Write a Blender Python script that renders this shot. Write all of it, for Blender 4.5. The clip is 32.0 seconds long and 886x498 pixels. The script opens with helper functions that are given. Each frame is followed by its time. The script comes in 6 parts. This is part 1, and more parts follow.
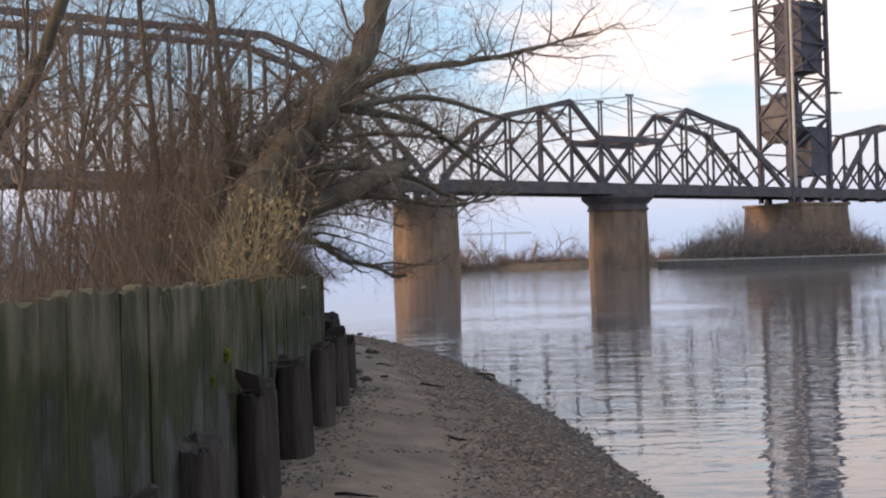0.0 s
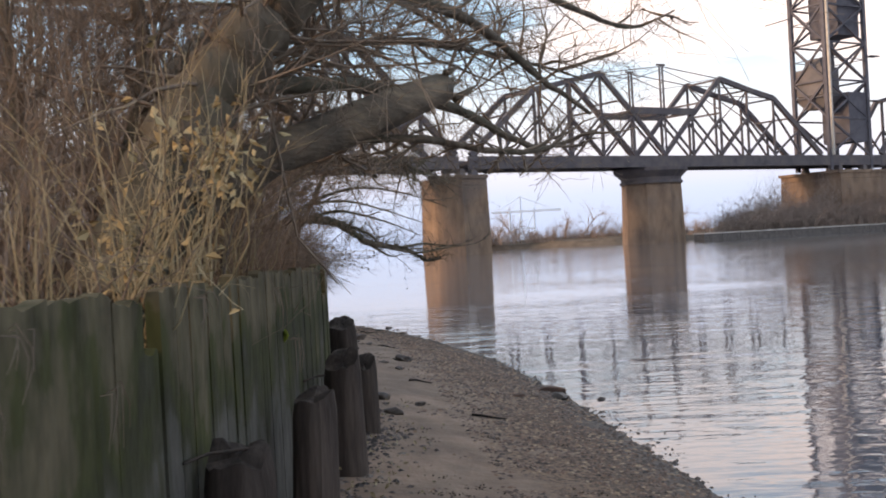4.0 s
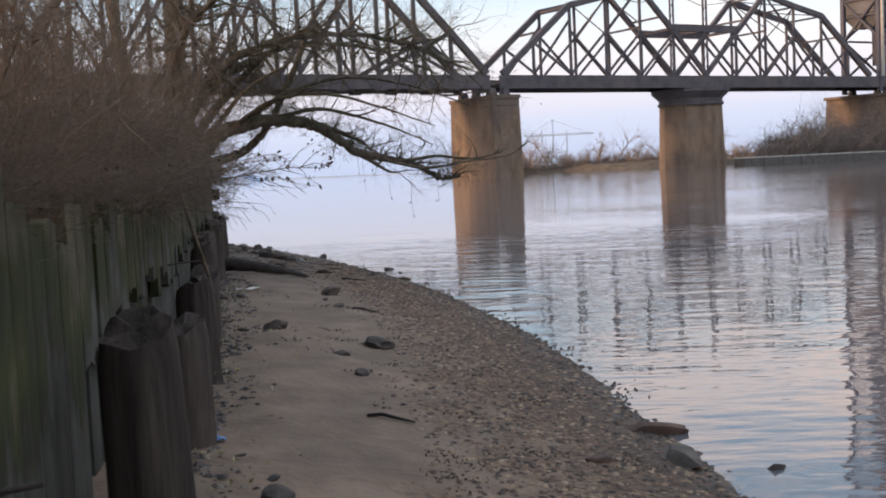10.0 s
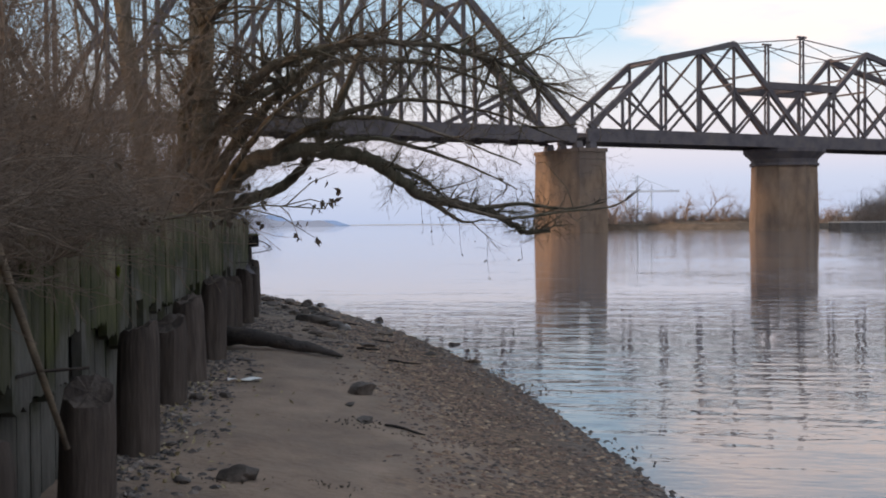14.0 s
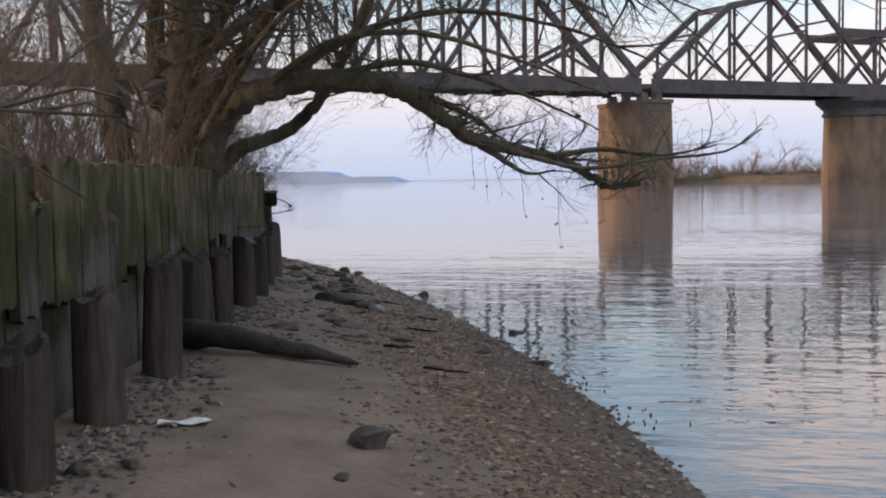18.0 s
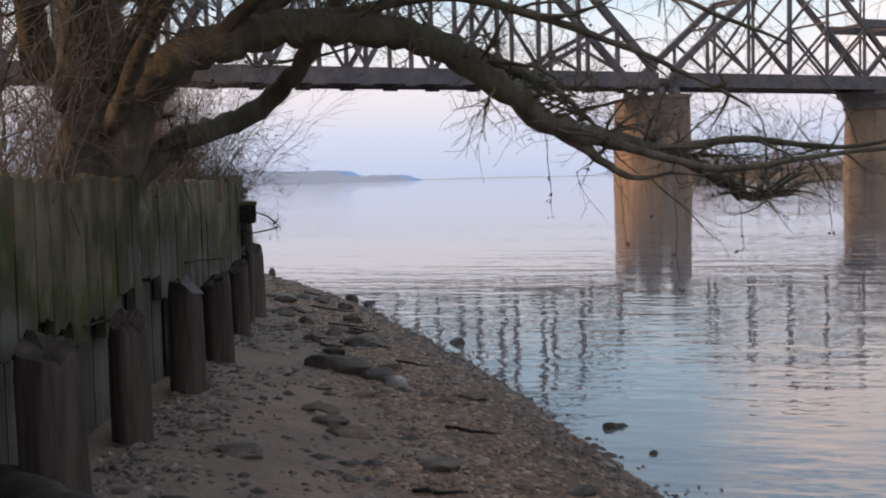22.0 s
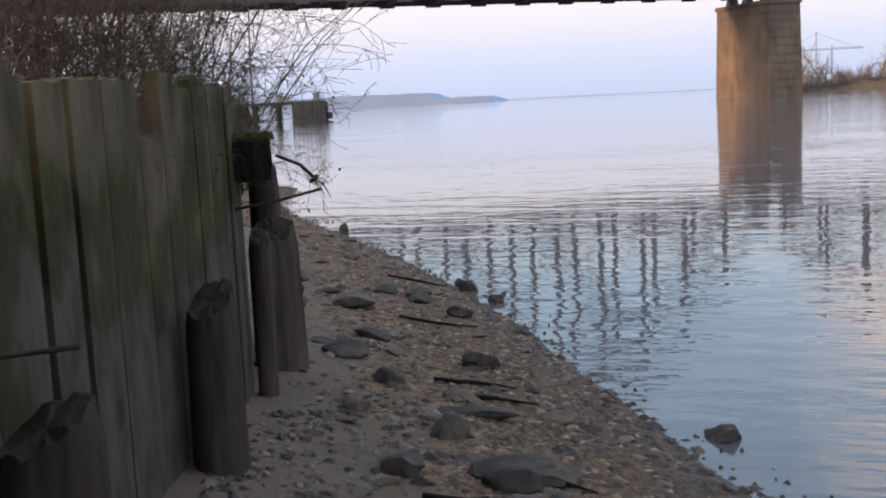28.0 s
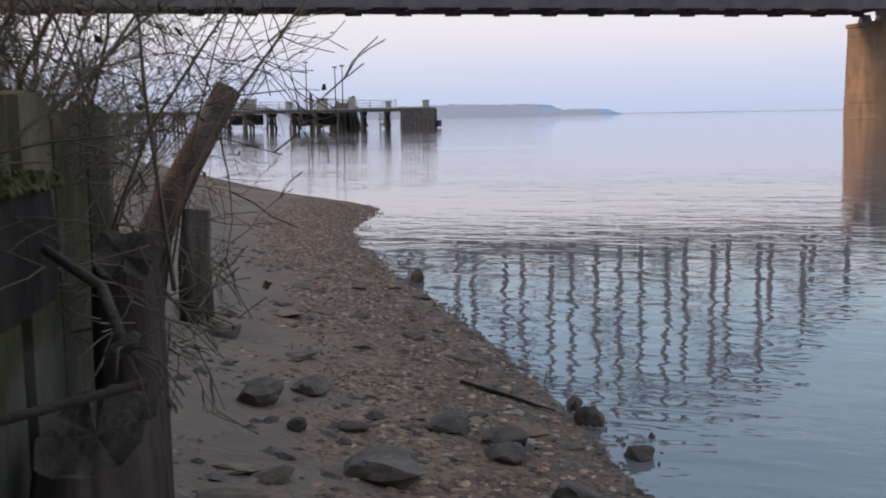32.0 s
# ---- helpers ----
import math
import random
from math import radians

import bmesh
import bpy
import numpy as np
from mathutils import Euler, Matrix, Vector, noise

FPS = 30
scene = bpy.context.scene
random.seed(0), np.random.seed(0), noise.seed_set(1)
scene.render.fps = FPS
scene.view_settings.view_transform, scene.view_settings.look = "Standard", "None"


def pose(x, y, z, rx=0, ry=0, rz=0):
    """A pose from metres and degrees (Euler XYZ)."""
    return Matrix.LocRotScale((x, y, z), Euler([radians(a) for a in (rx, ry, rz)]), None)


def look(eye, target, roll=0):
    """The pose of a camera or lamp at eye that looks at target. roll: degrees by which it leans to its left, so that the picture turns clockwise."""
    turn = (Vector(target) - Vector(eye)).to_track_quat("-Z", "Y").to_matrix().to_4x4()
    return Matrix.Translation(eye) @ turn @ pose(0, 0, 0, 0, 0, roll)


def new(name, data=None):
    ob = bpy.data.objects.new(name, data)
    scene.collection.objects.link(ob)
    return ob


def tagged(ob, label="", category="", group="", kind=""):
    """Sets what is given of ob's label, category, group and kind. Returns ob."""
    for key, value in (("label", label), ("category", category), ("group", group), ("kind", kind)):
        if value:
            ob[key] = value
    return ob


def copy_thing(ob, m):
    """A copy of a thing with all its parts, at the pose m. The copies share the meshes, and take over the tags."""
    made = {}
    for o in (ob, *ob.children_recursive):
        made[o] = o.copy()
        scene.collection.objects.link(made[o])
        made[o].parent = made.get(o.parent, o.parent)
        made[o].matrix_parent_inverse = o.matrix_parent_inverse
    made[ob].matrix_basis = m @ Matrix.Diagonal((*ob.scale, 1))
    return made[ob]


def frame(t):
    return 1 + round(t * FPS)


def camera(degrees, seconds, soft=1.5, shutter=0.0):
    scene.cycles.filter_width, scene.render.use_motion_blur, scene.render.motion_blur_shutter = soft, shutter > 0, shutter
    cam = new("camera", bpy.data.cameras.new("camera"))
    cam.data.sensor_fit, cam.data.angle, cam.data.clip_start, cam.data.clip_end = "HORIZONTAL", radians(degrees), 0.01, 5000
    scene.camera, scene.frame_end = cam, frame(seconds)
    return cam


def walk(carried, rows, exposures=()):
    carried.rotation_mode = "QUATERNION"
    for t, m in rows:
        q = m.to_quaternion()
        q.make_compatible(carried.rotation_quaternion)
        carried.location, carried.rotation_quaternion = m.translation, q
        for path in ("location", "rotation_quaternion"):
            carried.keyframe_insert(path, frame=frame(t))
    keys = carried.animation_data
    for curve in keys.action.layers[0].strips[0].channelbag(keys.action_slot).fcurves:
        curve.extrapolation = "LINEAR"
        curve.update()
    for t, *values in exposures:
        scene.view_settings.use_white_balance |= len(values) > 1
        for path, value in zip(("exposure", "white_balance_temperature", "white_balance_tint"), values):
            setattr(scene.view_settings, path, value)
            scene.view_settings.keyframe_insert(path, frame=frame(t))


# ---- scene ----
cam = camera(44.0, 32.0, soft=1.9, shutter=0.4)
PATH = [
    (0, (-0.679, -4.608, 1.972), (-0.645, -2.609, 2.002), -1.6),
    (0.5, (-0.691, -4.053, 1.95), (-0.681, -2.053, 1.904), -1.9),
    (1, (-0.728, -3.464, 1.955), (-0.742, -1.466, 1.857), -1.9),
    (1.5, (-0.748, -2.876, 1.967), (-0.79, -0.881, 1.84), -2.4),
    (2, (-0.792, -2.28, 1.978), (-0.853, -0.284, 1.864), -1.9),
    (2.5, (-0.812, -1.702, 2.001), (-0.881, 0.295, 1.936), -1.6),
    (3, (-0.864, -1.096, 2.01), (-0.934, 0.903, 2.0), -1.9),
    (3.5, (-0.892, -0.482, 2.016), (-0.914, 1.518, 2.013), -3.4),
    (5.5, (-0.809, 2.104, 1.938), (-0.823, 4.104, 1.894), -1.5),
    (6, (-0.81, 2.705, 1.917), (-0.857, 4.703, 1.846), -3.0),
    (6.5, (-0.822, 3.317, 1.917), (-0.861, 5.314, 1.812), -2.3),
    (7, (-0.862, 3.891, 1.918), (-0.866, 5.887, 1.795), -1.2),
    (7.5, (-0.832, 4.424, 1.902), (-0.814, 6.42, 1.775), -3.8),
    (8, (-0.815, 5.019, 1.865), (-0.795, 7.015, 1.737), -2.3),
    (8.5, (-0.778, 5.649, 1.839), (-0.755, 7.644, 1.706), -3.0),
    (9, (-0.766, 6.285, 1.818), (-0.753, 8.28, 1.684), -2.3),
    (9.5, (-0.787, 6.912, 1.795), (-0.853, 8.906, 1.656), -2.8),
    (10, (-0.76, 7.533, 1.799), (-0.843, 9.527, 1.658), -2.7),
    (10.5, (-0.793, 8.124, 1.802), (-0.831, 10.12, 1.695), -1.6),
    (11, (-0.829, 8.716, 1.787), (-0.791, 10.714, 1.692), -2.9),
    (11.5, (-0.88, 9.302, 1.772), (-0.86, 11.296, 1.625), -2.0),
    (12, (-0.886, 9.844, 1.772), (-0.915, 11.84, 1.641), -2.1),
    (12.5, (-0.872, 10.351, 1.769), (-0.933, 12.346, 1.65), -1.3),
    (13, (-0.891, 10.851, 1.783), (-0.969, 12.846, 1.67), -1.5),
    (13.5, (-0.909, 11.396, 1.794), (-1.053, 13.389, 1.715), -3.0),
    (14, (-0.983, 11.874, 1.797), (-1.208, 13.861, 1.752), -0.4),
    (14.5, (-1.011, 12.342, 1.803), (-1.249, 14.328, 1.759), -2.4),
    (15, (-1.059, 12.788, 1.816), (-1.307, 14.769, 1.703), -2.6),
    (15.5, (-1.104, 13.244, 1.831), (-1.358, 15.224, 1.711), -1.1),
    (17.5, (-1.295, 15.137, 1.787), (-1.611, 17.108, 1.675), -1.7),
    (18, (-1.373, 15.621, 1.766), (-1.708, 17.589, 1.641), -0.8),
    (18.5, (-1.421, 16.131, 1.743), (-1.769, 18.096, 1.603), -2.7),
    (19, (-1.472, 16.651, 1.727), (-1.819, 18.613, 1.561), -1.6),
    (19.5, (-1.519, 17.181, 1.717), (-1.851, 19.144, 1.532), -3.3),
    (20, (-1.626, 17.8, 1.703), (-1.941, 19.767, 1.517), 0.5),
    (20.5, (-1.8, 18.364, 1.723), (-2.088, 20.333, 1.524), 0.6),
    (21, (-1.995, 18.913, 1.775), (-2.294, 20.884, 1.607), -1.3),
    (21.5, (-2.221, 19.48, 1.821), (-2.555, 21.446, 1.673), -2.1),
    (22, (-2.451, 20.048, 1.854), (-2.807, 22.012, 1.726), -1.3),
    (22.5, (-2.69, 20.58, 1.877), (-3.078, 22.541, 1.79), -0.1),
    (23, (-2.86, 21.097, 1.86), (-3.305, 23.045, 1.788), -0.5),
    (23.5, (-3.001, 21.605, 1.874), (-3.444, 23.554, 1.802), -1.1),
    (24, (-3.22, 22.125, 1.864), (-3.566, 24.092, 1.774), -0.1),
    (24.5, (-3.391, 22.639, 1.887), (-3.682, 24.613, 1.76), 0.4),
    (25, (-3.603, 23.158, 1.869), (-3.913, 25.124, 1.673), -0.5),
    (25.5, (-3.751, 23.67, 1.88), (-4.099, 25.626, 1.654), -1.9),
    (27.5, (-4.289, 26.006, 1.753), (-4.746, 27.936, 1.497), -0.3),
    (28, (-4.422, 26.588, 1.75), (-4.939, 28.502, 1.486), -2.9),
    (28.5, (-4.569, 27.135, 1.733), (-5.122, 29.044, 1.503), -1.7),
    (29, (-4.697, 27.674, 1.723), (-5.275, 29.577, 1.503), -2.7),
    (29.5, (-4.836, 28.171, 1.733), (-5.431, 30.071, 1.528), -0.6),
    (30, (-4.946, 28.63, 1.73), (-5.57, 30.519, 1.520), -2.3),
    (30.5, (-5.068, 29.103, 1.739), (-5.706, 30.99, 1.548), -1.4),
    (31, (-5.22, 29.547, 1.726), (-5.877, 31.428, 1.551), 0.5),
    (31.5, (-5.349, 30.041, 1.728), (-6.051, 31.904, 1.532), -1.8),
    (32, (-5.485, 30.478, 1.73), (-6.184, 32.336, 1.490), -1.0),
]
walk(cam, [(t, look(eye, target, roll)) for t, eye, target, roll in PATH], exposures=[(0, 1.03, 7650, 14), (2, 1.25, 7850, 14.5), (3.5, 1.32, 7950, 14.5), (7, 1.27, 8050, 15), (9.5, 1.2, 8050, 15), (12.5, 0.98, 8000, 15), (20, 1.1, 8250, 16), (25, 0.98, 8150, 16), (28.5, 1.2, 8050, 16), (32, 1.0, 8000, 16)])

# ---- world, sun, exposure ----
SUN_AZ, SUN_EL = 205.0, 14.0      # degrees; azimuth counter-clockwise from +x
world = bpy.data.worlds.new("evening_sky")
scene.world = world
world.use_nodes = True
wn, wl = world.node_tree.nodes, world.node_tree.links
wn.clear()


def wnode(kind, **kw):
    n = wn.new(kind)
    for k, v in kw.items():
        n.inputs[k].default_value = v
    return n


w_out = wnode("ShaderNodeOutputWorld")
w_bg = wnode("ShaderNodeBackground", Strength=0.1)
w_sky = wn.new("ShaderNodeTexSky")
w_sky.sky_type = "NISHITA"
w_sky.sun_disc = False
w_sky.sun_elevation = radians(SUN_EL)
w_sky.sun_rotation = radians(90 - SUN_AZ)
w_sky.air_density, w_sky.dust_density, w_sky.ozone_density = 1.0, 1.5, 2.0
w_tc = wn.new("ShaderNodeTexCoord")
w_sep = wn.new("ShaderNodeSeparateXYZ")
wl.new(w_tc.outputs["Generated"], w_sep.inputs[0])
# height above the horizon sets the haze and the colour of the cloud
w_haze = wn.new("ShaderNodeValToRGB")
w_haze.color_ramp.elements[0].position, w_haze.color_ramp.elements[0].color = 0.0, (2.3, 3.1, 4.85, 1)
w_haze.color_ramp.elements[1].position, w_haze.color_ramp.elements[1].color = 0.6, (8.8, 9.5, 11.4, 1)
for p, c in ((0.04, (2.85, 3.6, 5.2, 1)), (0.085, (4.3, 4.25, 5.15, 1)), (0.14, (5.8, 5.35, 5.6, 1)), (0.3, (6.3, 6.05, 6.6, 1))):
    e = w_haze.color_ramp.elements.new(p)
    e.color = c
wl.new(w_sep.outputs["Z"], w_haze.inputs[0])
w_map = wn.new("ShaderNodeMapping")
w_map.inputs["Scale"].default_value = (1.6, 1.6, 6.0)
w_map.inputs["Location"].default_value = (0.35, 0.2, 0.9)
wl.new(w_tc.outputs["Generated"], w_map.inputs[0])
w_noise = wnode("ShaderNodeTexNoise", Scale=1.5, Detail=6.0, Roughness=0.55)
wl.new(w_map.outputs[0], w_noise.inputs["Vector"])
w_cov = wn.new("ShaderNodeValToRGB")
w_cov.color_ramp.elements[0].position, w_cov.color_ramp.elements[0].color = 0.49, (0, 0, 0, 1)
w_cov.color_ramp.elements[1].position, w_cov.color_ramp.elements[1].color = 0.62, (1, 1, 1, 1)
wl.new(w_noise.outputs["Fac"], w_cov.inputs[0])
w_blue = wn.new("ShaderNodeMix")
w_blue.data_type = "RGBA"
w_blue.inputs["Factor"].default_value = 0.55
wl.new(w_sky.outputs[0], w_blue.inputs["A"])
w_blue.inputs["B"].default_value = (2.9, 4.9, 7.4, 1)
w_low = wn.new("ShaderNodeMapRange")
w_low.inputs["From Min"].default_value, w_low.inputs["From Max"].default_value = 0.05, 0.17
w_low.inputs["To Min"].default_value, w_low.inputs["To Max"].default_value = 1.0, 0.0
wl.new(w_sep.outputs["Z"], w_low.inputs["Value"])
w_max = wn.new("ShaderNodeMath")
w_max.operation = "MAXIMUM"
wl.new(w_cov.outputs[0], w_max.inputs[0])
wl.new(w_low.outputs[0], w_max.inputs[1])
w_mix = wn.new("ShaderNodeMix")
w_mix.data_type = "RGBA"
wl.new(w_max.outputs[0], w_mix.inputs["Factor"])
wl.new(w_blue.outputs["Result"], w_mix.inputs["A"])
wl.new(w_haze.outputs[0], w_mix.inputs["B"])
wl.new(w_mix.outputs["Result"], w_bg.inputs["Color"])
wl.new(w_bg.outputs[0], w_out.inputs[0])

sun_data = bpy.data.lights.new("sun", "SUN")
sun_data.energy, sun_data.angle, sun_data.color = 1.5, radians(11), (1.0, 0.72, 0.48)
sun_dir = Vector((math.cos(radians(SUN_AZ)) * math.cos(radians(SUN_EL)), math.sin(radians(SUN_AZ)) * math.cos(radians(SUN_EL)), math.sin(radians(SUN_EL))))
sun = new("sun", sun_data)
sun.matrix_world = look(sun_dir * 50, (0, 0, 0))


# ---- materials ----
def material(name, ramp, scale=6.0, detail=6.0, rough=0.8, bump=0.3, bump_scale=None, stretch=(1, 1, 1), metal=0.0, spec=0.4,
             second=None, second_scale=0.7, vary=0.0, dist=0.02):
    """Two scales of noise over a colour ramp, with relief. second: a colour laid over in large patches, with its share."""
    m = bpy.data.materials.new(name)
    m.use_nodes = True
    n, l = m.node_tree.nodes, m.node_tree.links
    b = n["Principled BSDF"]
    tc = n.new("ShaderNodeTexCoord")
    mp = n.new("ShaderNodeMapping")
    mp.inputs["Scale"].default_value = stretch
    l.new(tc.outputs["Object"], mp.inputs[0])
    no = n.new("ShaderNodeTexNoise")
    no.inputs["Scale"].default_value, no.inputs["Detail"].default_value, no.inputs["Roughness"].default_value = scale, detail, 0.62
    l.new(mp.outputs[0], no.inputs["Vector"])
    cr = n.new("ShaderNodeValToRGB")
    els = cr.color_ramp.elements
    els[0].position, els[0].color = 0.3, (*ramp[0], 1)
    els[1].position, els[1].color = 0.7, (*ramp[-1], 1)
    for i, c in enumerate(ramp[1:-1]):
        e = els.new(0.3 + 0.4 * (i + 1) / (len(ramp) - 1))
        e.color = (*c, 1)
    l.new(no.outputs["Fac"], cr.inputs[0])
    col = cr.outputs[0]
    if second:
        n2 = n.new("ShaderNodeTexNoise")
        n2.inputs["Scale"].default_value, n2.inputs["Detail"].default_value = second_scale, 5.0
        l.new(tc.outputs["Object"], n2.inputs["Vector"])
        mr = n.new("ShaderNodeMapRange")
        mr.inputs["From Min"].default_value, mr.inputs["From Max"].default_value = 0.42, 0.62
        mr.inputs["To Max"].default_value = second[1]
        l.new(n2.outputs["Fac"], mr.inputs["Value"])
        mx = n.new("ShaderNodeMix")
        mx.data_type = "RGBA"
        l.new(mr.outputs[0], mx.inputs["Factor"])
        l.new(col, mx.inputs["A"])
        mx.inputs["B"].default_value = (*second[0], 1)
        col = mx.outputs["Result"]
    if vary:
        oi = n.new("ShaderNodeObjectInfo")
        mr = n.new("ShaderNodeMapRange")
        mr.inputs["To Min"].default_value, mr.inputs["To Max"].default_value = 1 - vary, 1 + vary
        l.new(oi.outputs["Random"], mr.inputs["Value"])
        vm = n.new("ShaderNodeVectorMath")
        vm.operation = "SCALE"
        l.new(col, vm.inputs[0])
        l.new(mr.outputs[0], vm.inputs["Scale"])
        col = vm.outputs[0]
    l.new(col, b.inputs["Base Color"])
    b.inputs["Roughness"].default_value, b.inputs["Metallic"].default_value = rough, metal
    b.inputs["Specular IOR Level"].default_value = spec
    if bump:
        n3 = n.new("ShaderNodeTexNoise")
        n3.inputs["Scale"].default_value, n3.inputs["Detail"].default_value = bump_scale or scale * 3, 6.0
        l.new(mp.outputs[0], n3.inputs["Vector"])
        bp = n.new("ShaderNodeBump")
        bp.inputs["Strength"].default_value, bp.inputs["Distance"].default_value = bump, dist
        l.new(n3.outputs["Fac"], bp.inputs["Height"])
        l.new(bp.outputs[0], b.inputs["Normal"])
    return m


def tree_of(m):
    return m.node_tree.nodes, m.node_tree.links, m.node_tree.nodes["Principled BSDF"]


# bridge and tower steel, base colours raised to carry the haze of distance
M_STEEL = material("weathered_dark_steel", [(0.07, 0.06, 0.067), (0.105, 0.09, 0.096), (0.14, 0.115, 0.107)], 0.35, 5, 0.75, 0.1, spec=0.3)
M_TOWER = material("grey_painted_steel", [(0.07, 0.066, 0.08), (0.12, 0.11, 0.125)], 0.4, 5, 0.7, 0.1, spec=0.3)
M_COUNTER = material("rusty_concrete_counterweight", [(0.09, 0.085, 0.09), (0.16, 0.14, 0.14)], 0.3, 6, 0.85, 0.15)
M_PALE = material("pale_cable_duct", [(0.3, 0.27, 0.25), (0.5, 0.46, 0.42)], 0.6, 4, 0.6, 0.1)
M_STONE = material("brown_pier_masonry", [(0.13, 0.085, 0.06), (0.22, 0.145, 0.10), (0.27, 0.185, 0.135)], 0.5, 7, 0.9, 0.5, 1.2,
                   stretch=(1, 1, 0.35), second=((0.10, 0.08, 0.075), 0.6), second_scale=0.12, dist=0.1)
M_PILE = material("wet_dark_pile_wood", [(0.023, 0.0178, 0.0156), (0.055, 0.042, 0.0365), (0.097, 0.076, 0.065)], 9, 7, 0.75, 0.9, 24,
                  stretch=(1, 1, 0.12), second=((0.05, 0.036, 0.03), 0.45), second_scale=1.4, vary=0.25, spec=0.12)
M_BEAM = material("black_wet_timber", [(0.007, 0.006, 0.0055), (0.018, 0.015, 0.014), (0.034, 0.028, 0.025)], 9, 7, 0.8, 0.9, 24, stretch=(1, 1, 0.3), spec=0.1)
M_LOG = material("waterlogged_brown_wood", [(0.013, 0.010, 0.009), (0.036, 0.027, 0.024), (0.065, 0.05, 0.043)], 7, 9, 0.75, 1.0, 22, second=((0.02, 0.016, 0.015), 0.7), second_scale=3.0)
M_MOSS = material("green_moss", [(0.032, 0.036, 0.009), (0.085, 0.088, 0.025)], 18, 6, 0.95, 1.0, 60)
M_LIME = material("bright_green_moss", [(0.10, 0.13, 0.012), (0.24, 0.28, 0.03)], 30, 5, 0.95, 0)
M_RUST = material("rusted_iron_rod", [(0.02, 0.016, 0.014), (0.05, 0.032, 0.024)], 30, 5, 0.8, 0.5)
M_BARK = material("grey_brown_bark", [(0.052, 0.039, 0.029), (0.122, 0.094, 0.07), (0.2, 0.158, 0.118)], 7, 7, 0.9, 1.0, 14,
                  stretch=(1, 1, 0.3), second=((0.055, 0.06, 0.035), 0.5), second_scale=1.1, dist=0.03)
M_WOODRAW = material("split_brown_wood", [(0.06, 0.043, 0.03), (0.13, 0.095, 0.065), (0.22, 0.16, 0.105)], 8, 8, 0.85, 1.0, 20, stretch=(0.5, 0.5, 1.6), second=((0.05, 0.042, 0.034), 0.7), second_scale=2.5)
M_TWIG = material("dark_brown_twigs", [(0.11, 0.083, 0.064), (0.24, 0.18, 0.138)], 3, 3, 0.9, 0)
M_REDTWIG = material("brown_brush_stems", [(0.085, 0.064, 0.05), (0.19, 0.14, 0.108)], 2, 3, 0.9, 0)
M_STRAW = material("dry_straw_stems", [(0.22, 0.17, 0.10), (0.36, 0.29, 0.18)], 3, 3, 0.85, 0)
M_LEAF = material("dry_yellow_leaves", [(0.25, 0.178, 0.085), (0.41, 0.315, 0.175)], 5, 4, 0.7, 0.2, spec=0.3)
M_DEADLEAF = material("withered_dark_leaves", [(0.035, 0.026, 0.02), (0.09, 0.065, 0.045)], 5, 4, 0.8, 0.2)
M_ROCK = material("dark_wet_rock", [(0.024, 0.019, 0.017), (0.064, 0.049, 0.042), (0.115, 0.089, 0.074)], 5, 8, 0.8, 0.8, 16, vary=0.35)
M_BRICK = material("worn_red_brick", [(0.045, 0.028, 0.022), (0.09, 0.05, 0.037), (0.165, 0.084, 0.058)], 9, 7, 0.85, 0.8, 30, second=((0.07, 0.05, 0.042), 0.5), second_scale=5)
M_CLOD = material("sandy_mud_clods", [(0.07, 0.052, 0.042), (0.13, 0.098, 0.078), (0.19, 0.145, 0.115)], 6, 8, 0.9, 0.8, 20, vary=0.3, spec=0.2)
M_PALEROCK = material("pale_grey_stone", [(0.2, 0.19, 0.19), (0.33, 0.32, 0.31)], 4, 6, 0.8, 0.5, 14)
M_PAPER = material("dirty_white_litter", [(0.5, 0.5, 0.5), (0.75, 0.74, 0.72)], 6, 4, 0.7, 0.2)
M_BLUE = material("blue_plastic", [(0.06, 0.16, 0.36), (0.12, 0.25, 0.48)], 20, 4, 0.4, 0.2)
# twig brown lightened: the haze over the river is part of this colour
M_FARBUSH = material("hazed_bare_thicket", [(0.19, 0.148, 0.13), (0.32, 0.25, 0.215)], 0.3, 4, 0.95, 0)
M_BANK = material("far_bank_earth", [(0.075, 0.058, 0.044), (0.16, 0.12, 0.09)], 0.4, 6, 0.95, 0)
# no air is modelled; distance haze is painted into these three base colours
M_HILL = material("haze_tinted_hills", [(0.29, 0.38, 0.54), (0.33, 0.42, 0.58)], 0.004, 5, 1.0, 0, spec=0.0)
M_HAZE = material("haze_tinted_shore", [(0.42, 0.5, 0.62), (0.48, 0.56, 0.68)], 0.004, 4, 1.0, 0, spec=0.0)
M_CRANE = material("haze_tinted_crane_steel", [(0.4, 0.5, 0.64), (0.44, 0.54, 0.68)], 0.02, 3, 1.0, 0, spec=0.0)
M_DOCK = material("dark_jetty_timber", [(0.065, 0.057, 0.055), (0.135, 0.115, 0.105)], 1.5, 6, 0.85, 0.4, 4)
M_DOCKRAIL = material("grey_jetty_rail", [(0.2, 0.2, 0.21), (0.32, 0.32, 0.33)], 1.5, 4, 0.7, 0)
M_GRAVEL = material("brown_gravel", [(0.024, 0.016, 0.013), (0.085, 0.05, 0.036), (0.165, 0.092, 0.058), (0.33, 0.225, 0.145)], 1.3, 2, 0.7, 0.4, 40)
n_, l_, b_ = tree_of(M_GRAVEL)
g_ = n_.new("ShaderNodeNewGeometry")
r_ = n_["Color Ramp"] if "Color Ramp" in n_ else [q for q in n_ if q.type == "VALTORGB"][0]
l_.new(g_.outputs["Random Per Island"], r_.inputs[0])
for q_, p_ in zip(r_.color_ramp.elements, (0.0, 0.35, 0.78, 1.0)):
    q_.position = p_

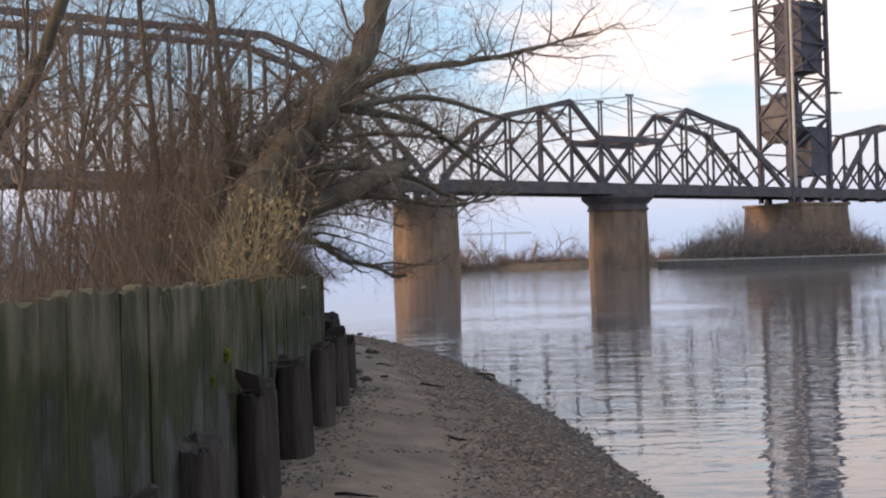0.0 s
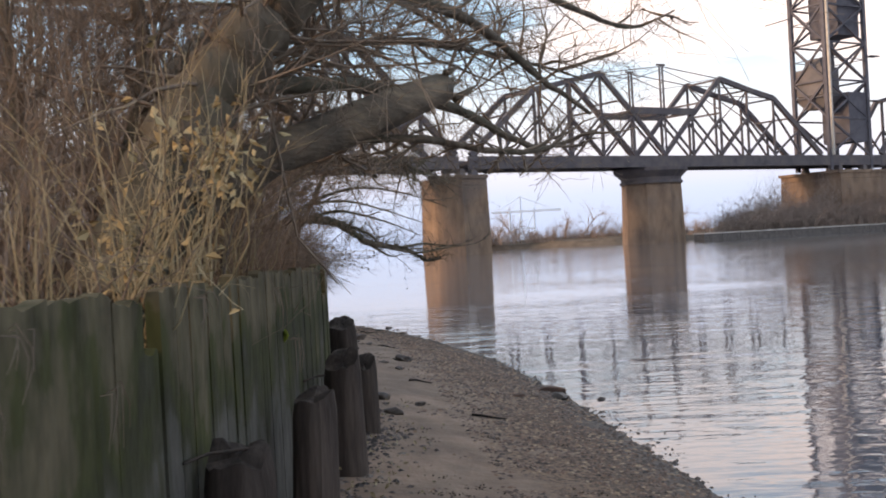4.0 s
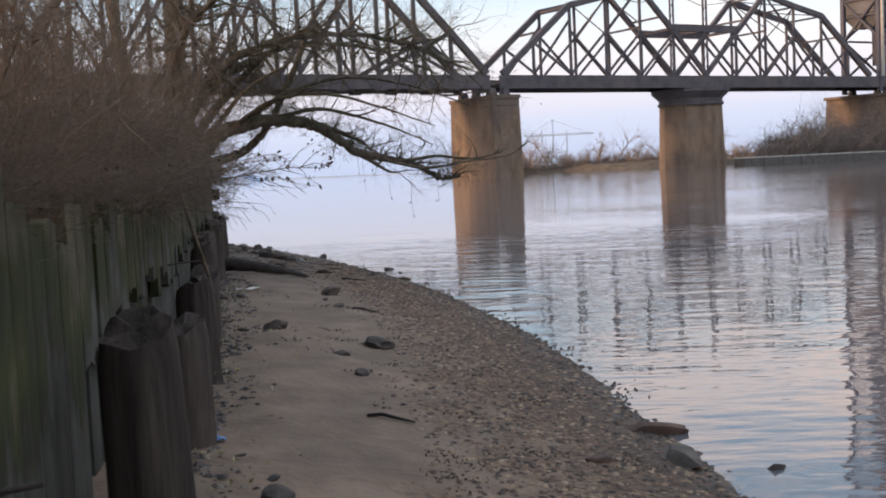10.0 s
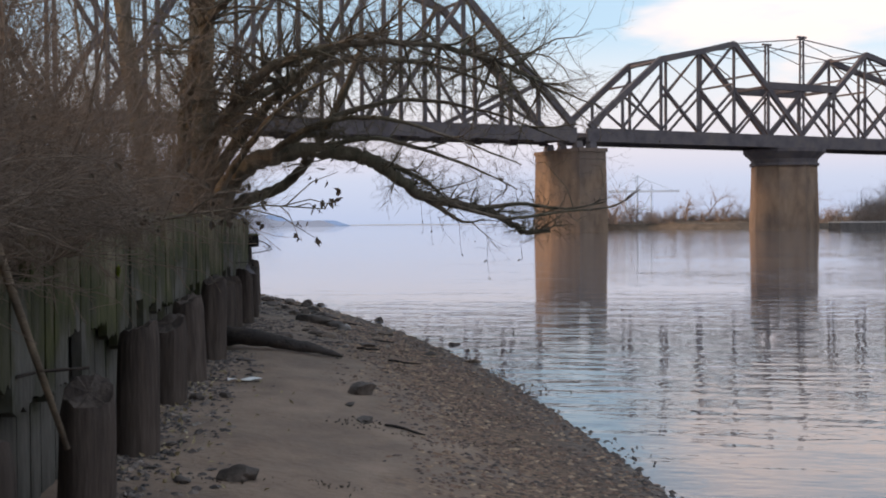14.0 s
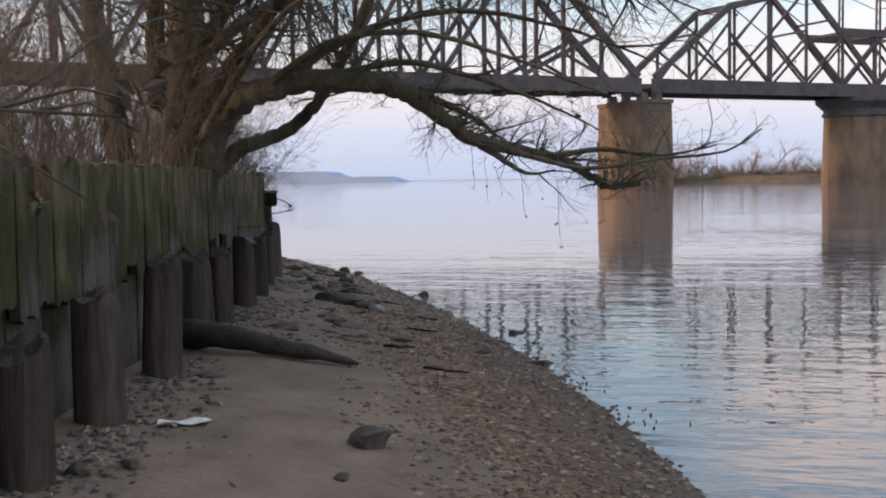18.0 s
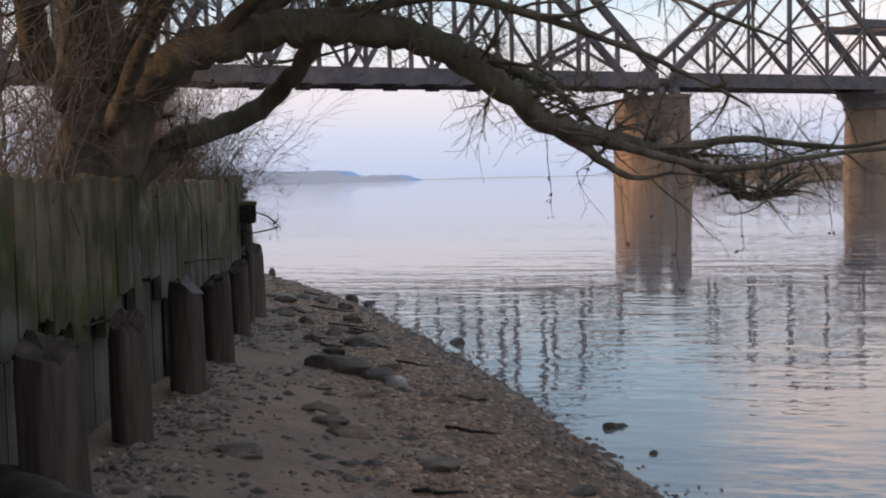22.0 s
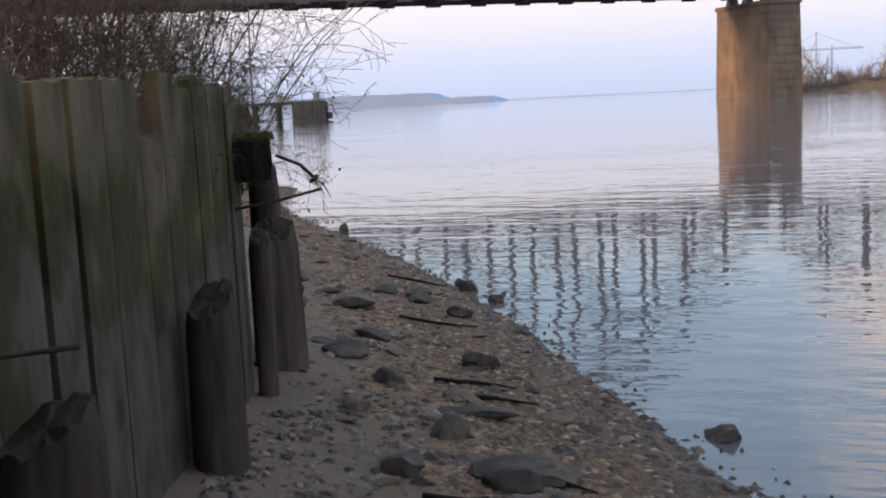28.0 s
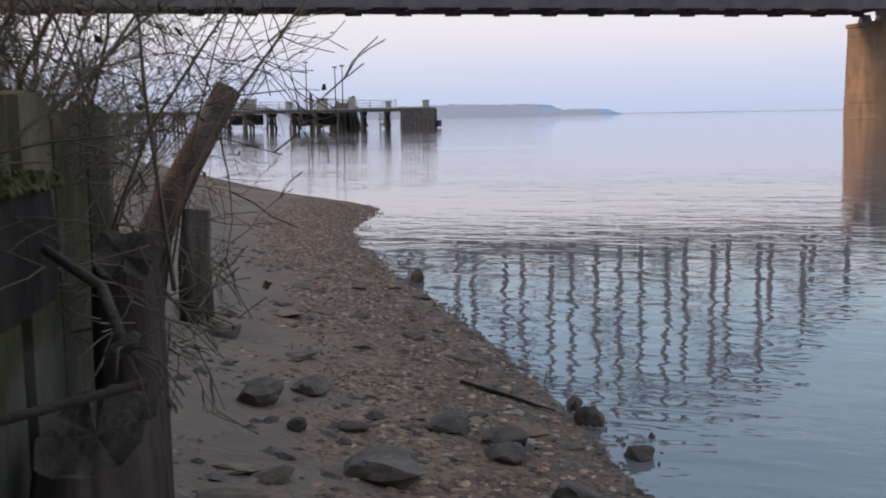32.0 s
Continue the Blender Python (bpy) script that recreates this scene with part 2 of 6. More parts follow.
M_RUBBLE = material("mixed_dark_rubble", [(0.03, 0.024, 0.023), (0.085, 0.066, 0.06), (0.20, 0.16, 0.135)], 1.3, 2, 0.8, 0.5, 30)
n_, l_, b_ = tree_of(M_RUBBLE)
g_ = n_.new("ShaderNodeNewGeometry")
r_ = [q for q in n_ if q.type == "VALTORGB"][0]
l_.new(g_.outputs["Random Per Island"], r_.inputs[0])
for q_, p_ in zip(r_.color_ramp.elements, (0.0, 0.6, 1.0)):
    q_.position = p_

# bulkhead planks: pale weathered wood at the top, a ragged line of dark green slime below it, grey wood towards the foot
M_PLANK = material("mossy_bulkhead_planks", [(0.45, 0.44, 0.42), (0.92, 0.92, 0.9), (1.35, 1.33, 1.3)], 7, 9, 0.85, 0.8, 16,
                   stretch=(1, 1, 0.4), dist=0.012, spec=0.2)
n_, l_, b_ = tree_of(M_PLANK)
grain_ = b_.inputs["Base Color"].links[0].from_socket
tc_ = n_.new("ShaderNodeTexCoord")
oi_ = n_.new("ShaderNodeObjectInfo")
ad_ = n_.new("ShaderNodeVectorMath")
l_.new(tc_.outputs["Object"], ad_.inputs[0])
l_.new(oi_.outputs["Location"], ad_.inputs[1])
sp_ = n_.new("ShaderNodeSeparateXYZ")
l_.new(tc_.outputs["Object"], sp_.inputs[0])
h_ = sp_.outputs["Z"]
for sc, stretch, det, k in ((1.9, (1.0, 1.0, 0.8), 8.0, 2.3), (8.0, (1.0, 1.0, 0.22), 4.0, 0.4), (6.0, (1.0, 1.0, 0.6), 9.0, 0.9)):
    mp_ = n_.new("ShaderNodeMapping")
    mp_.inputs["Scale"].default_value = stretch
    mp_.inputs["Location"].default_value = (sc, 0.5 * sc, 0.2)
    l_.new(ad_.outputs[0], mp_.inputs[0])
    nz_ = n_.new("ShaderNodeTexNoise")
    nz_.inputs["Scale"].default_value, nz_.inputs["Detail"].default_value = sc, det
    l_.new(mp_.outputs[0], nz_.inputs["Vector"])
    mad_ = n_.new("ShaderNodeMath")
    mad_.operation = "MULTIPLY_ADD"
    l_.new(nz_.outputs["Fac"], mad_.inputs[0])
    mad_.inputs[1].default_value = k
    l_.new(h_, mad_.inputs[2])
    h_ = mad_.outputs[0]
sh_ = n_.new("ShaderNodeMapRange")
sh_.inputs["From Min"].default_value, sh_.inputs["From Max"].default_value = 1.86, 3.86
l_.new(h_, sh_.inputs["Value"])
cg_ = n_.new("ShaderNodeValToRGB")
cg_.color_ramp.elements[0].position, cg_.color_ramp.elements[0].color = 0.36, (0.075, 0.07, 0.063, 1)
cg_.color_ramp.elements[1].position, cg_.color_ramp.elements[1].color = 0.97, (0.118, 0.097, 0.062, 1)
for p, c in ((0.49, (0.062, 0.06, 0.049, 1)), (0.535, (0.044, 0.042, 0.028, 1)), (0.60, (0.032, 0.033, 0.016, 1)), (0.69, (0.038, 0.042, 0.014, 1)), (0.755, (0.046, 0.047, 0.018, 1)), (0.80, (0.074, 0.065, 0.038, 1))):
    e = cg_.color_ramp.elements.new(p)
    e.color = c
l_.new(sh_.outputs[0], cg_.inputs[0])
mu_ = n_.new("ShaderNodeVectorMath")
mu_.operation = "MULTIPLY"
l_.new(cg_.outputs[0], mu_.inputs[0])
l_.new(grain_, mu_.inputs[1])
va_ = n_.new("ShaderNodeMapRange")
va_.inputs["To Min"].default_value, va_.inputs["To Max"].default_value = 0.88, 1.12
l_.new(oi_.outputs["Random"], va_.inputs["Value"])
sc2_ = n_.new("ShaderNodeVectorMath")
sc2_.operation = "SCALE"
l_.new(mu_.outputs[0], sc2_.inputs[0])
l_.new(va_.outputs[0], sc2_.inputs["Scale"])
l_.new(sc2_.outputs[0], b_.inputs["Base Color"])

# beach: sand by the bulkhead, gravel towards the water, wet and dark at its edge ("shore" holds the metres from the water)
M_BEACH = material("beach_sand", [(0.148, 0.096, 0.068), (0.23, 0.153, 0.11), (0.295, 0.205, 0.15)], 2.2, 10, 0.92, 0.8, 18, dist=0.02, second=((0.085, 0.06, 0.046), 0.35), second_scale=1.3)
n_, l_, b_ = tree_of(M_BEACH)
old_ = b_.inputs["Base Color"].links[0].from_socket
at_ = n_.new("ShaderNodeAttribute")
at_.attribute_name = "shore"
tc_ = n_.new("ShaderNodeTexCoord")
vo_ = n_.new("ShaderNodeTexVoronoi")
vo_.inputs["Scale"].default_value = 34.0
l_.new(tc_.outputs["Object"], vo_.inputs["Vector"])
cr_ = n_.new("ShaderNodeValToRGB")
cr_.color_ramp.elements[0].position, cr_.color_ramp.elements[0].color = 0.0, (0.04, 0.027, 0.02, 1)
cr_.color_ramp.elements[1].position, cr_.color_ramp.elements[1].color = 1.0, (0.23, 0.138, 0.086, 1)
sc_ = n_.new("ShaderNodeSeparateColor")
l_.new(vo_.outputs["Color"], sc_.inputs[0])
l_.new(sc_.outputs[0], cr_.inputs[0])
pn_ = n_.new("ShaderNodeTexNoise")
pn_.inputs["Scale"].default_value, pn_.inputs["Detail"].default_value = 1.6, 7.0
l_.new(tc_.outputs["Object"], pn_.inputs["Vector"])
ma_ = n_.new("ShaderNodeMath")
ma_.operation = "MULTIPLY_ADD"
l_.new(pn_.outputs["Fac"], ma_.inputs[0])
ma_.inputs[1].default_value = 2.6
l_.new(at_.outputs["Fac"], ma_.inputs[2])
gr_ = n_.new("ShaderNodeMapRange")
gr_.inputs["From Min"].default_value, gr_.inputs["From Max"].default_value = 2.35, 2.85
gr_.inputs["To Min"].default_value, gr_.inputs["To Max"].default_value = 0.9, 0.0
l_.new(ma_.outputs[0], gr_.inputs["Value"])
mx_ = n_.new("ShaderNodeMix")
mx_.data_type = "RGBA"
l_.new(gr_.outputs[0], mx_.inputs["Factor"])
l_.new(cr_.outputs[0], mx_.inputs["B"])
wt_ = n_.new("ShaderNodeMapRange")
wt_.inputs["From Min"].default_value, wt_.inputs["From Max"].default_value = 0.15, 0.95
wt_.inputs["To Min"].default_value, wt_.inputs["To Max"].default_value = 0.42, 1.0
l_.new(at_.outputs["Fac"], wt_.inputs["Value"])
sm_ = n_.new("ShaderNodeVectorMath")
sm_.operation = "SCALE"
sy_ = n_.new("ShaderNodeSeparateXYZ")      # the sand turns greyer and darker along the beach, in uneven patches
l_.new(tc_.outputs["Object"], sy_.inputs[0])
my_ = n_.new("ShaderNodeMath")
my_.operation = "MULTIPLY_ADD"
l_.new(pn_.outputs["Fac"], my_.inputs[0])
my_.inputs[1].default_value = 9.0
l_.new(sy_.outputs["Y"], my_.inputs[2])
mr_ = n_.new("ShaderNodeMapRange")
mr_.inputs["From Min"].default_value, mr_.inputs["From Max"].default_value = 15.0, 36.0
mr_.inputs["To Max"].default_value = 0.7
l_.new(my_.outputs[0], mr_.inputs["Value"])
mm_ = n_.new("ShaderNodeMix")
mm_.data_type = "RGBA"
l_.new(mr_.outputs[0], mm_.inputs["Factor"])
l_.new(old_, mm_.inputs["A"])
mm_.inputs["B"].default_value = (0.098, 0.079, 0.067, 1)
l_.new(mm_.outputs["Result"], mx_.inputs["A"])
l_.new(mx_.outputs["Result"], sm_.inputs[0])
l_.new(wt_.outputs[0], sm_.inputs["Scale"])
l_.new(sm_.outputs[0], b_.inputs["Base Color"])
wr_ = n_.new("ShaderNodeMapRange")
wr_.inputs["From Min"].default_value, wr_.inputs["From Max"].default_value = 0.05, 0.6
wr_.inputs["To Min"].default_value, wr_.inputs["To Max"].default_value = 0.62, 0.95
l_.new(at_.outputs["Fac"], wr_.inputs["Value"])
l_.new(wr_.outputs[0], b_.inputs["Roughness"])

# river: nearly still, long low ripples
M_WATER = bpy.data.materials.new("calm_river_water")
M_WATER.use_nodes = True
n_, l_, b_ = tree_of(M_WATER)
b_.inputs["Base Color"].default_value = (0.108, 0.108, 0.122, 1)
b_.inputs["Roughness"].default_value, b_.inputs["IOR"].default_value = 0.03, 1.42
b_.inputs["Specular IOR Level"].default_value = 0.9
tc_ = n_.new("ShaderNodeTexCoord")
hs_ = []
for sc, stretch, det in ((0.5, (1.0, 2.6, 1.0), 2.0), (2.2, (1.0, 2.2, 1.0), 2.0), (0.045, (1.0, 2.5, 1.0), 3.0)):
    mp_ = n_.new("ShaderNodeMapping")
    mp_.inputs["Scale"].default_value = stretch
    mp_.inputs["Rotation"].default_value = (0, 0, 0.25)
    l_.new(tc_.outputs["Object"], mp_.inputs[0])
    q_ = n_.new("ShaderNodeTexNoise")
    q_.inputs["Scale"].default_value, q_.inputs["Detail"].default_value = sc, det
    l_.new(mp_.outputs[0], q_.inputs["Vector"])
    hs_.append(q_.outputs["Fac"])
calm_ = n_.new("ShaderNodeMapRange")      # the ripples come and go in patches
calm_.inputs["From Min"].default_value, calm_.inputs["From Max"].default_value = 0.35, 0.65
calm_.inputs["To Min"].default_value, calm_.inputs["To Max"].default_value = 0.25, 1.0
l_.new(hs_[2], calm_.inputs["Value"])
m1_ = n_.new("ShaderNodeMath")
m1_.operation = "MULTIPLY_ADD"
l_.new(hs_[1], m1_.inputs[0])
m1_.inputs[1].default_value = 0.36
l_.new(hs_[0], m1_.inputs[2])
bp_ = n_.new("ShaderNodeBump")
bp_.inputs["Distance"].default_value = 0.025
l_.new(calm_.outputs[0], bp_.inputs["Strength"])
wy_ = n_.new("ShaderNodeSeparateXYZ")     # the breeze reaches the open first stretch, the water lies calmer up the river
l_.new(tc_.outputs["Object"], wy_.inputs[0])
wr_ = n_.new("ShaderNodeMapRange")
wr_.inputs["From Min"].default_value, wr_.inputs["From Max"].default_value = 20.0, 36.0
wr_.inputs["To Min"].default_value, wr_.inputs["To Max"].default_value = 1.45, 1.0
l_.new(wy_.outputs["Y"], wr_.inputs["Value"])
wm_ = n_.new("ShaderNodeMath")
wm_.operation = "MULTIPLY"
l_.new(m1_.outputs[0], wm_.inputs[0])
l_.new(wr_.outputs[0], wm_.inputs[1])
l_.new(wm_.outputs[0], bp_.inputs["Height"])
l_.new(bp_.outputs[0], b_.inputs["Normal"])


# ---- mesh helpers ----
class Geo:
    """Vertices and faces gathered piece by piece, then linked as one mesh."""

    def __init__(self):
        self.v, self.f = [], []

    def add(self, verts, faces):
        o = len(self.v)
        self.v.extend(verts)
        self.f.extend([tuple(i + o for i in q) for q in faces])

    def box(self, c, size, turn=0.0, taper=1.0):
        x, y, z = (s / 2 for s in size)
        cs, sn = math.cos(turn), math.sin(turn)
        vs = []
        for sz, k in ((-z, 1.0), (z, taper)):
            for sx, sy in ((-x, -y), (x, -y), (x, y), (-x, y)):
                vs.append((c[0] + (sx * cs - sy * sn) * k, c[1] + (sx * sn + sy * cs) * k, c[2] + sz))
        self.add(vs, [(3, 2, 1, 0), (4, 5, 6, 7), (0, 1, 5, 4), (1, 2, 6, 5), (2, 3, 7, 6), (3, 0, 4, 7)])

    def beam(self, a, b, w, h=None):
        """A straight bar of rectangular section from a to b."""
        a, b = Vector(a), Vector(b)
        d = (b - a).normalized()
        side = d.cross(Vector((0, 0, 1)))
        if side.length < 0.05:
            side = Vector((AX[1], -AX[0], 0))
        side.normalize()
        up = side.cross(d)
        h = h or w
        vs = [p + side * sx * w / 2 + up * sy * h / 2 for p in (a, b) for sx, sy in ((-1, -1), (1, -1), (1, 1), (-1, 1))]
        self.add([tuple(v) for v in vs], [(0, 1, 2, 3), (7, 6, 5, 4), (0, 4, 5, 1), (1, 5, 6, 2), (2, 6, 7, 3), (3, 7, 4, 0)])

    def tube(self, pts, radii, sides=6, cap=True, rough=0.0, rnd=random):
        pts = [Vector(p) for p in pts]
        o = len(self.v)
        ref = Vector((0.3, 0.9, 0.2)).normalized()
        for i, p in enumerate(pts):
            d = (pts[min(i + 1, len(pts) - 1)] - pts[max(i - 1, 0)])
            d = d.normalized() if d.length > 1e-9 else Vector((0, 0, 1))
            s = d.cross(ref)
            if s.length < 0.1:
                s = d.cross(Vector((0.9, -0.3, 0.1)))
            s.normalize()
            u = s.cross(d)
            for k in range(sides):
                a = 2 * math.pi * k / sides
                r = radii[i] * (1 + rough * (rnd.random() - 0.5))
                self.v.append(tuple(p + (s * math.cos(a) + u * math.sin(a)) * r))
        for i in range(len(pts) - 1):
            for k in range(sides):
                a, b = o + i * sides + k, o + i * sides + (k + 1) % sides
                self.f.append((a, b, b + sides, a + sides))
        if cap and sides > 3:
            self.f.append(tuple(o + k for k in reversed(range(sides))))
            self.f.append(tuple(o + (len(pts) - 1) * sides + k for k in range(sides)))

    def mesh(self, name, mat, smooth=False):
        me = bpy.data.meshes.new(name)
        me.from_pydata(self.v, [], self.f)
        me.materials.append(mat)
        if smooth:
            me.polygons.foreach_set("use_smooth", [True] * len(me.polygons))
        me.update()
        return me


def part(name, geo, mat, parent=None, label="", smooth=False):
    ob = new(name, geo.mesh(name, mat, smooth) if isinstance(geo, Geo) else geo)
    if parent is not None:
        ob.parent = parent
    if label:
        ob["label"] = label
    return ob


def thing(name, label, category, group="", kind="", at=(0, 0, 0)):
    ob = new(name)
    ob.location = at
    return tagged(ob, label, category, group, kind)


def interp(table, y):
    """Piecewise-linear value from rows (y, value)."""
    for (y0, v0), (y1, v1) in zip(table, table[1:]):
        if y <= y1:
            return v0 + (v1 - v0) * (y - y0) / (y1 - y0) if y > y0 else (v0 if y0 == table[0][0] and y <= y0 else v0)
    return table[-1][1]


# ---- plan ----
SHORE = [(-30, 1.9), (-8, 1.5), (0, 1.4), (4.3, 1.24), (8.9, 1.0), (12, 0.66), (13.8, 0.5), (15.3, 0.25), (17.7, -0.05), (19.5, -0.4), (21.7, -0.95),
         (24.3, -1.65), (26.5, -2.4), (29.2, -3.45), (30.6, -4.05), (32.9, -5.15), (34.5, -5.9), (36.9, -7.2), (38.7, -8.3), (41, -9.85), (44, -11.8),
         (46, -12.85), (48, -13.45), (49.5, -13.9), (51, -15.2), (53.5, -18.2), (58, -22.5), (66, -30), (110, -75), (400, -340), (1200, -1250), (4000, -4400)]
WALL = [(-30, -2.05), (4.5, -2.0), (9.6, -1.98), (16.5, -3.42), (21.7, -4.62), (27, -5.78), (31.7, -6.85), (33.4, -7.68)]
UPPER, TOP = 1.72, 1.9


def shore_x(y):
    return interp(SHORE, y)


def wall_x(y):
    return interp(WALL, y)


def ripple(y):
    """How far the water's edge strays from its line."""
    return 0.05 * noise.noise((y * 0.7, 4.0, 0)) + 0.045 * noise.noise((y * 2.6, 9.0, 0)) + 0.03 * noise.noise((y * 7.0, 2.0, 0))


def land(x, y):
    """Metres from the water's edge, positive on land."""
    e = 0.5
    slope = (shore_x(y + e) - shore_x(y - e)) / (2 * e)
    wave = ripple(y)
    return (shore_x(y) + wave - x) / math.sqrt(1 + slope * slope)


def beach_z(x, y):
    d = land(x, y)
    if d < 0:
        return max(0.14 * d, -3.0)
    z = 0.15 * d if d < 2.6 else 0.39 + 0.03 * (d - 2.6)
    return z + 0.025 * noise.noise((x * 1.3, y * 1.3, 0)) * min(1, d) + 0.012 * noise.noise((x * 5, y * 5, 3)) * min(1, d)


# bridge axis: s runs along it from the middle of the old swing span, n points to the camera's side
AX, NX = Vector((0.845, 0.535, 0)), Vector((0.535, -0.845, 0))
CEN = Vector((45.71, 256.31, 0))


def on_bridge(s, side, z):
    return CEN + AX * s * 1.018 + NX * side + Vector((0, 0, z * 1.02))


BANG = math.atan2(AX[1], AX[0])

# ---- ground: one sheet with the beach, the river bed and the upper land ----
ys = [-30, -20, -12] + [-8 + 0.12 * i for i in range(int(56 / 0.12))] + [48 + 0.5 * i for i in range(24)] + [61, 66, 75, 90, 110, 150, 220, 400, 1200, 4000]
verts, shore_d = [], []
COLS = 74
for y in ys:
    yc = y
    wx, sx = wall_x(yc), shore_x(yc)
    inner = min(wx, sx - 1.5) if yc < 33.2 else sx - 2.6 - 0.12 * min(yc - 33, 30)
    top_z = UPPER - 0.05 if yc < 31.8 else 1.6
    if yc < 33.2:
        left = [(-4000, UPPER), (-200, UPPER), (-40, UPPER + 0.4), (inner - 6, UPPER + 0.2), (inner - 2, top_z + 0.05), (inner - 0.4, top_z), (inner - 0.24, top_z - 0.02), (inner - 0.23, 0.1)]
    else:
        k = min((yc - 33.15) / 5, 1)
        left = [(min(-4000, inner - 900), UPPER), (inner - 200, UPPER), (inner - 30, UPPER), (inner - 6, UPPER), (inner - 3 * k - 0.6, UPPER - 0.1), (inner - 2 * k - 0.4, UPPER * 0.8), (inner - 1.1 * k - 0.2, 0.95), (inner - 0.5 * k - 0.04, 0.5)]
    row = [(x, z) for x, z in left]
    n_mid = 56
    span0, span1 = inner - 0.22 if yc < 33.2 else inner, sx + 1.0
    for i in range(n_mid):
        x = span0 + (span1 - span0) * i / (n_mid - 1)
        row.append((x, beach_z(x, yc)))
    row += [(sx + 2, -0.2), (sx + 5, -0.6), (sx + 12, -1.4), (sx + 40, -3), (sx + 120, -4), (sx + 400, -4), (sx + 900, -4), (4000, -4), (4001, -4), (4002, -4)]
    for x, z in row[:COLS]:
        verts.append((x, y, z))
        shore_d.append(land(x, yc))
nc = len(row[:COLS])
faces = [(j * nc + i, j * nc + i + 1, (j + 1) * nc + i + 1, (j + 1) * nc + i) for j in range(len(ys) - 1) for i in range(nc - 1)]
me = bpy.data.meshes.new("ground")
me.from_pydata(verts, [], faces)
me.materials.append(M_BEACH)
me.polygons.foreach_set("use_smooth", [True] * len(me.polygons))
at = me.attributes.new("shore", "FLOAT", "POINT")
at.data.foreach_set("value", shore_d)
tagged(new("ground", me), "brown sand and gravel beach sloping to the river", "ground", kind="structure")

g = Geo()
g.add([(-4000, -200, 0), (4000, -200, 0), (4000, 4300, 0), (-4000, 4300, 0)], [(0, 1, 2, 3)])
tagged(part("water", g, M_WATER), "calm grey-blue river with low ripples", "river", kind="structure")

# ---- bulkhead ----
rng = random.Random(3)
wall_thing = thing("bulkhead_wall", "weathered timber bulkhead of upright planks with green moss", "bulkhead", kind="structure")


def wall_frame(y):
    e = 0.3
    t = Vector((wall_x(y + e) - wall_x(y - e), 2 * e, 0)).normalized()
    return t, Vector((t[1], -t[0], 0))


g = Geo()
yy = -12.0
while yy < 31.9:
    t, nrm = wall_frame(yy)
    p = Vector((wall_x(yy), yy, 0)) - nrm * 0.19
    q = Vector((wall_x(yy + 1.2), yy + 1.2, 0)) - nrm * 0.19
    for z in (0.75, 1.45):
        g.beam(p + Vector((0, 0, z)), q + Vector((0, 0, z)), 0.08, 0.2)
    yy += 1.2
part("backing_beams", g, M_PILE, wall_thing)
def make_plank(y, w, z0, z1, off, rag0=0.0, rag1=0.018, mat=None, th=0.06, lean=0.0):
    """One upright plank, w wide, its face off metres before the wall's line, with ragged ends."""
    t, nrm = wall_frame(y)
    hw = w / 2
    n = 7
    foot = [rng.uniform(-rag0, rag0) for _ in range(n)]
    head = [rng.uniform(-rag1, rag1 * 0.7) for _ in range(n)]
    vs, fs = [], []
    for side in (0, 1):
        for zi in range(4):
            for k in range(n):
                f = zi / 3
                z = (z0 + foot[k]) * (1 - f) + (z1 + head[k]) * f
                worn = 0.003 if k in (0, n - 1) and side == 1 else 0.0
                d = off - th if side == 0 else off - worn + rng.uniform(-0.0015, 0.0015)
                v = t * (-hw + 2 * hw * k / (n - 1) + lean * (f - 0.5)) + nrm * d
                vs.append((v[0], v[1], z))
    m = 4 * n
    for side in (0, 1):
        for zi in range(3):
            for k in range(n - 1):
                a = side * m + zi * n + k
                fs.append((a, a + 1, a + n + 1, a + n) if side == 0 else (a, a + n, a + n + 1, a + 1))
    for k in range(n - 1):
        fs.append((3 * n + k, 3 * n + k + 1, m + 3 * n + k + 1, m + 3 * n + k))
        fs.append((k, m + k, m + k + 1, k + 1))
    for zi in range(3):
        for k in (0, n - 1):
            a = zi * n + k
            fs.append((a, a + n, a + n + m, a + m))
    g = Geo()
    g.add(vs, fs)
    ob = part("plank", g, mat or M_PLANK, wall_thing)
    ob.location = (wall_x(y), y, 0)
    return ob


# whole planks along the first and last stretch; between them short upper planks hang before older grey ones
yy = -12.0
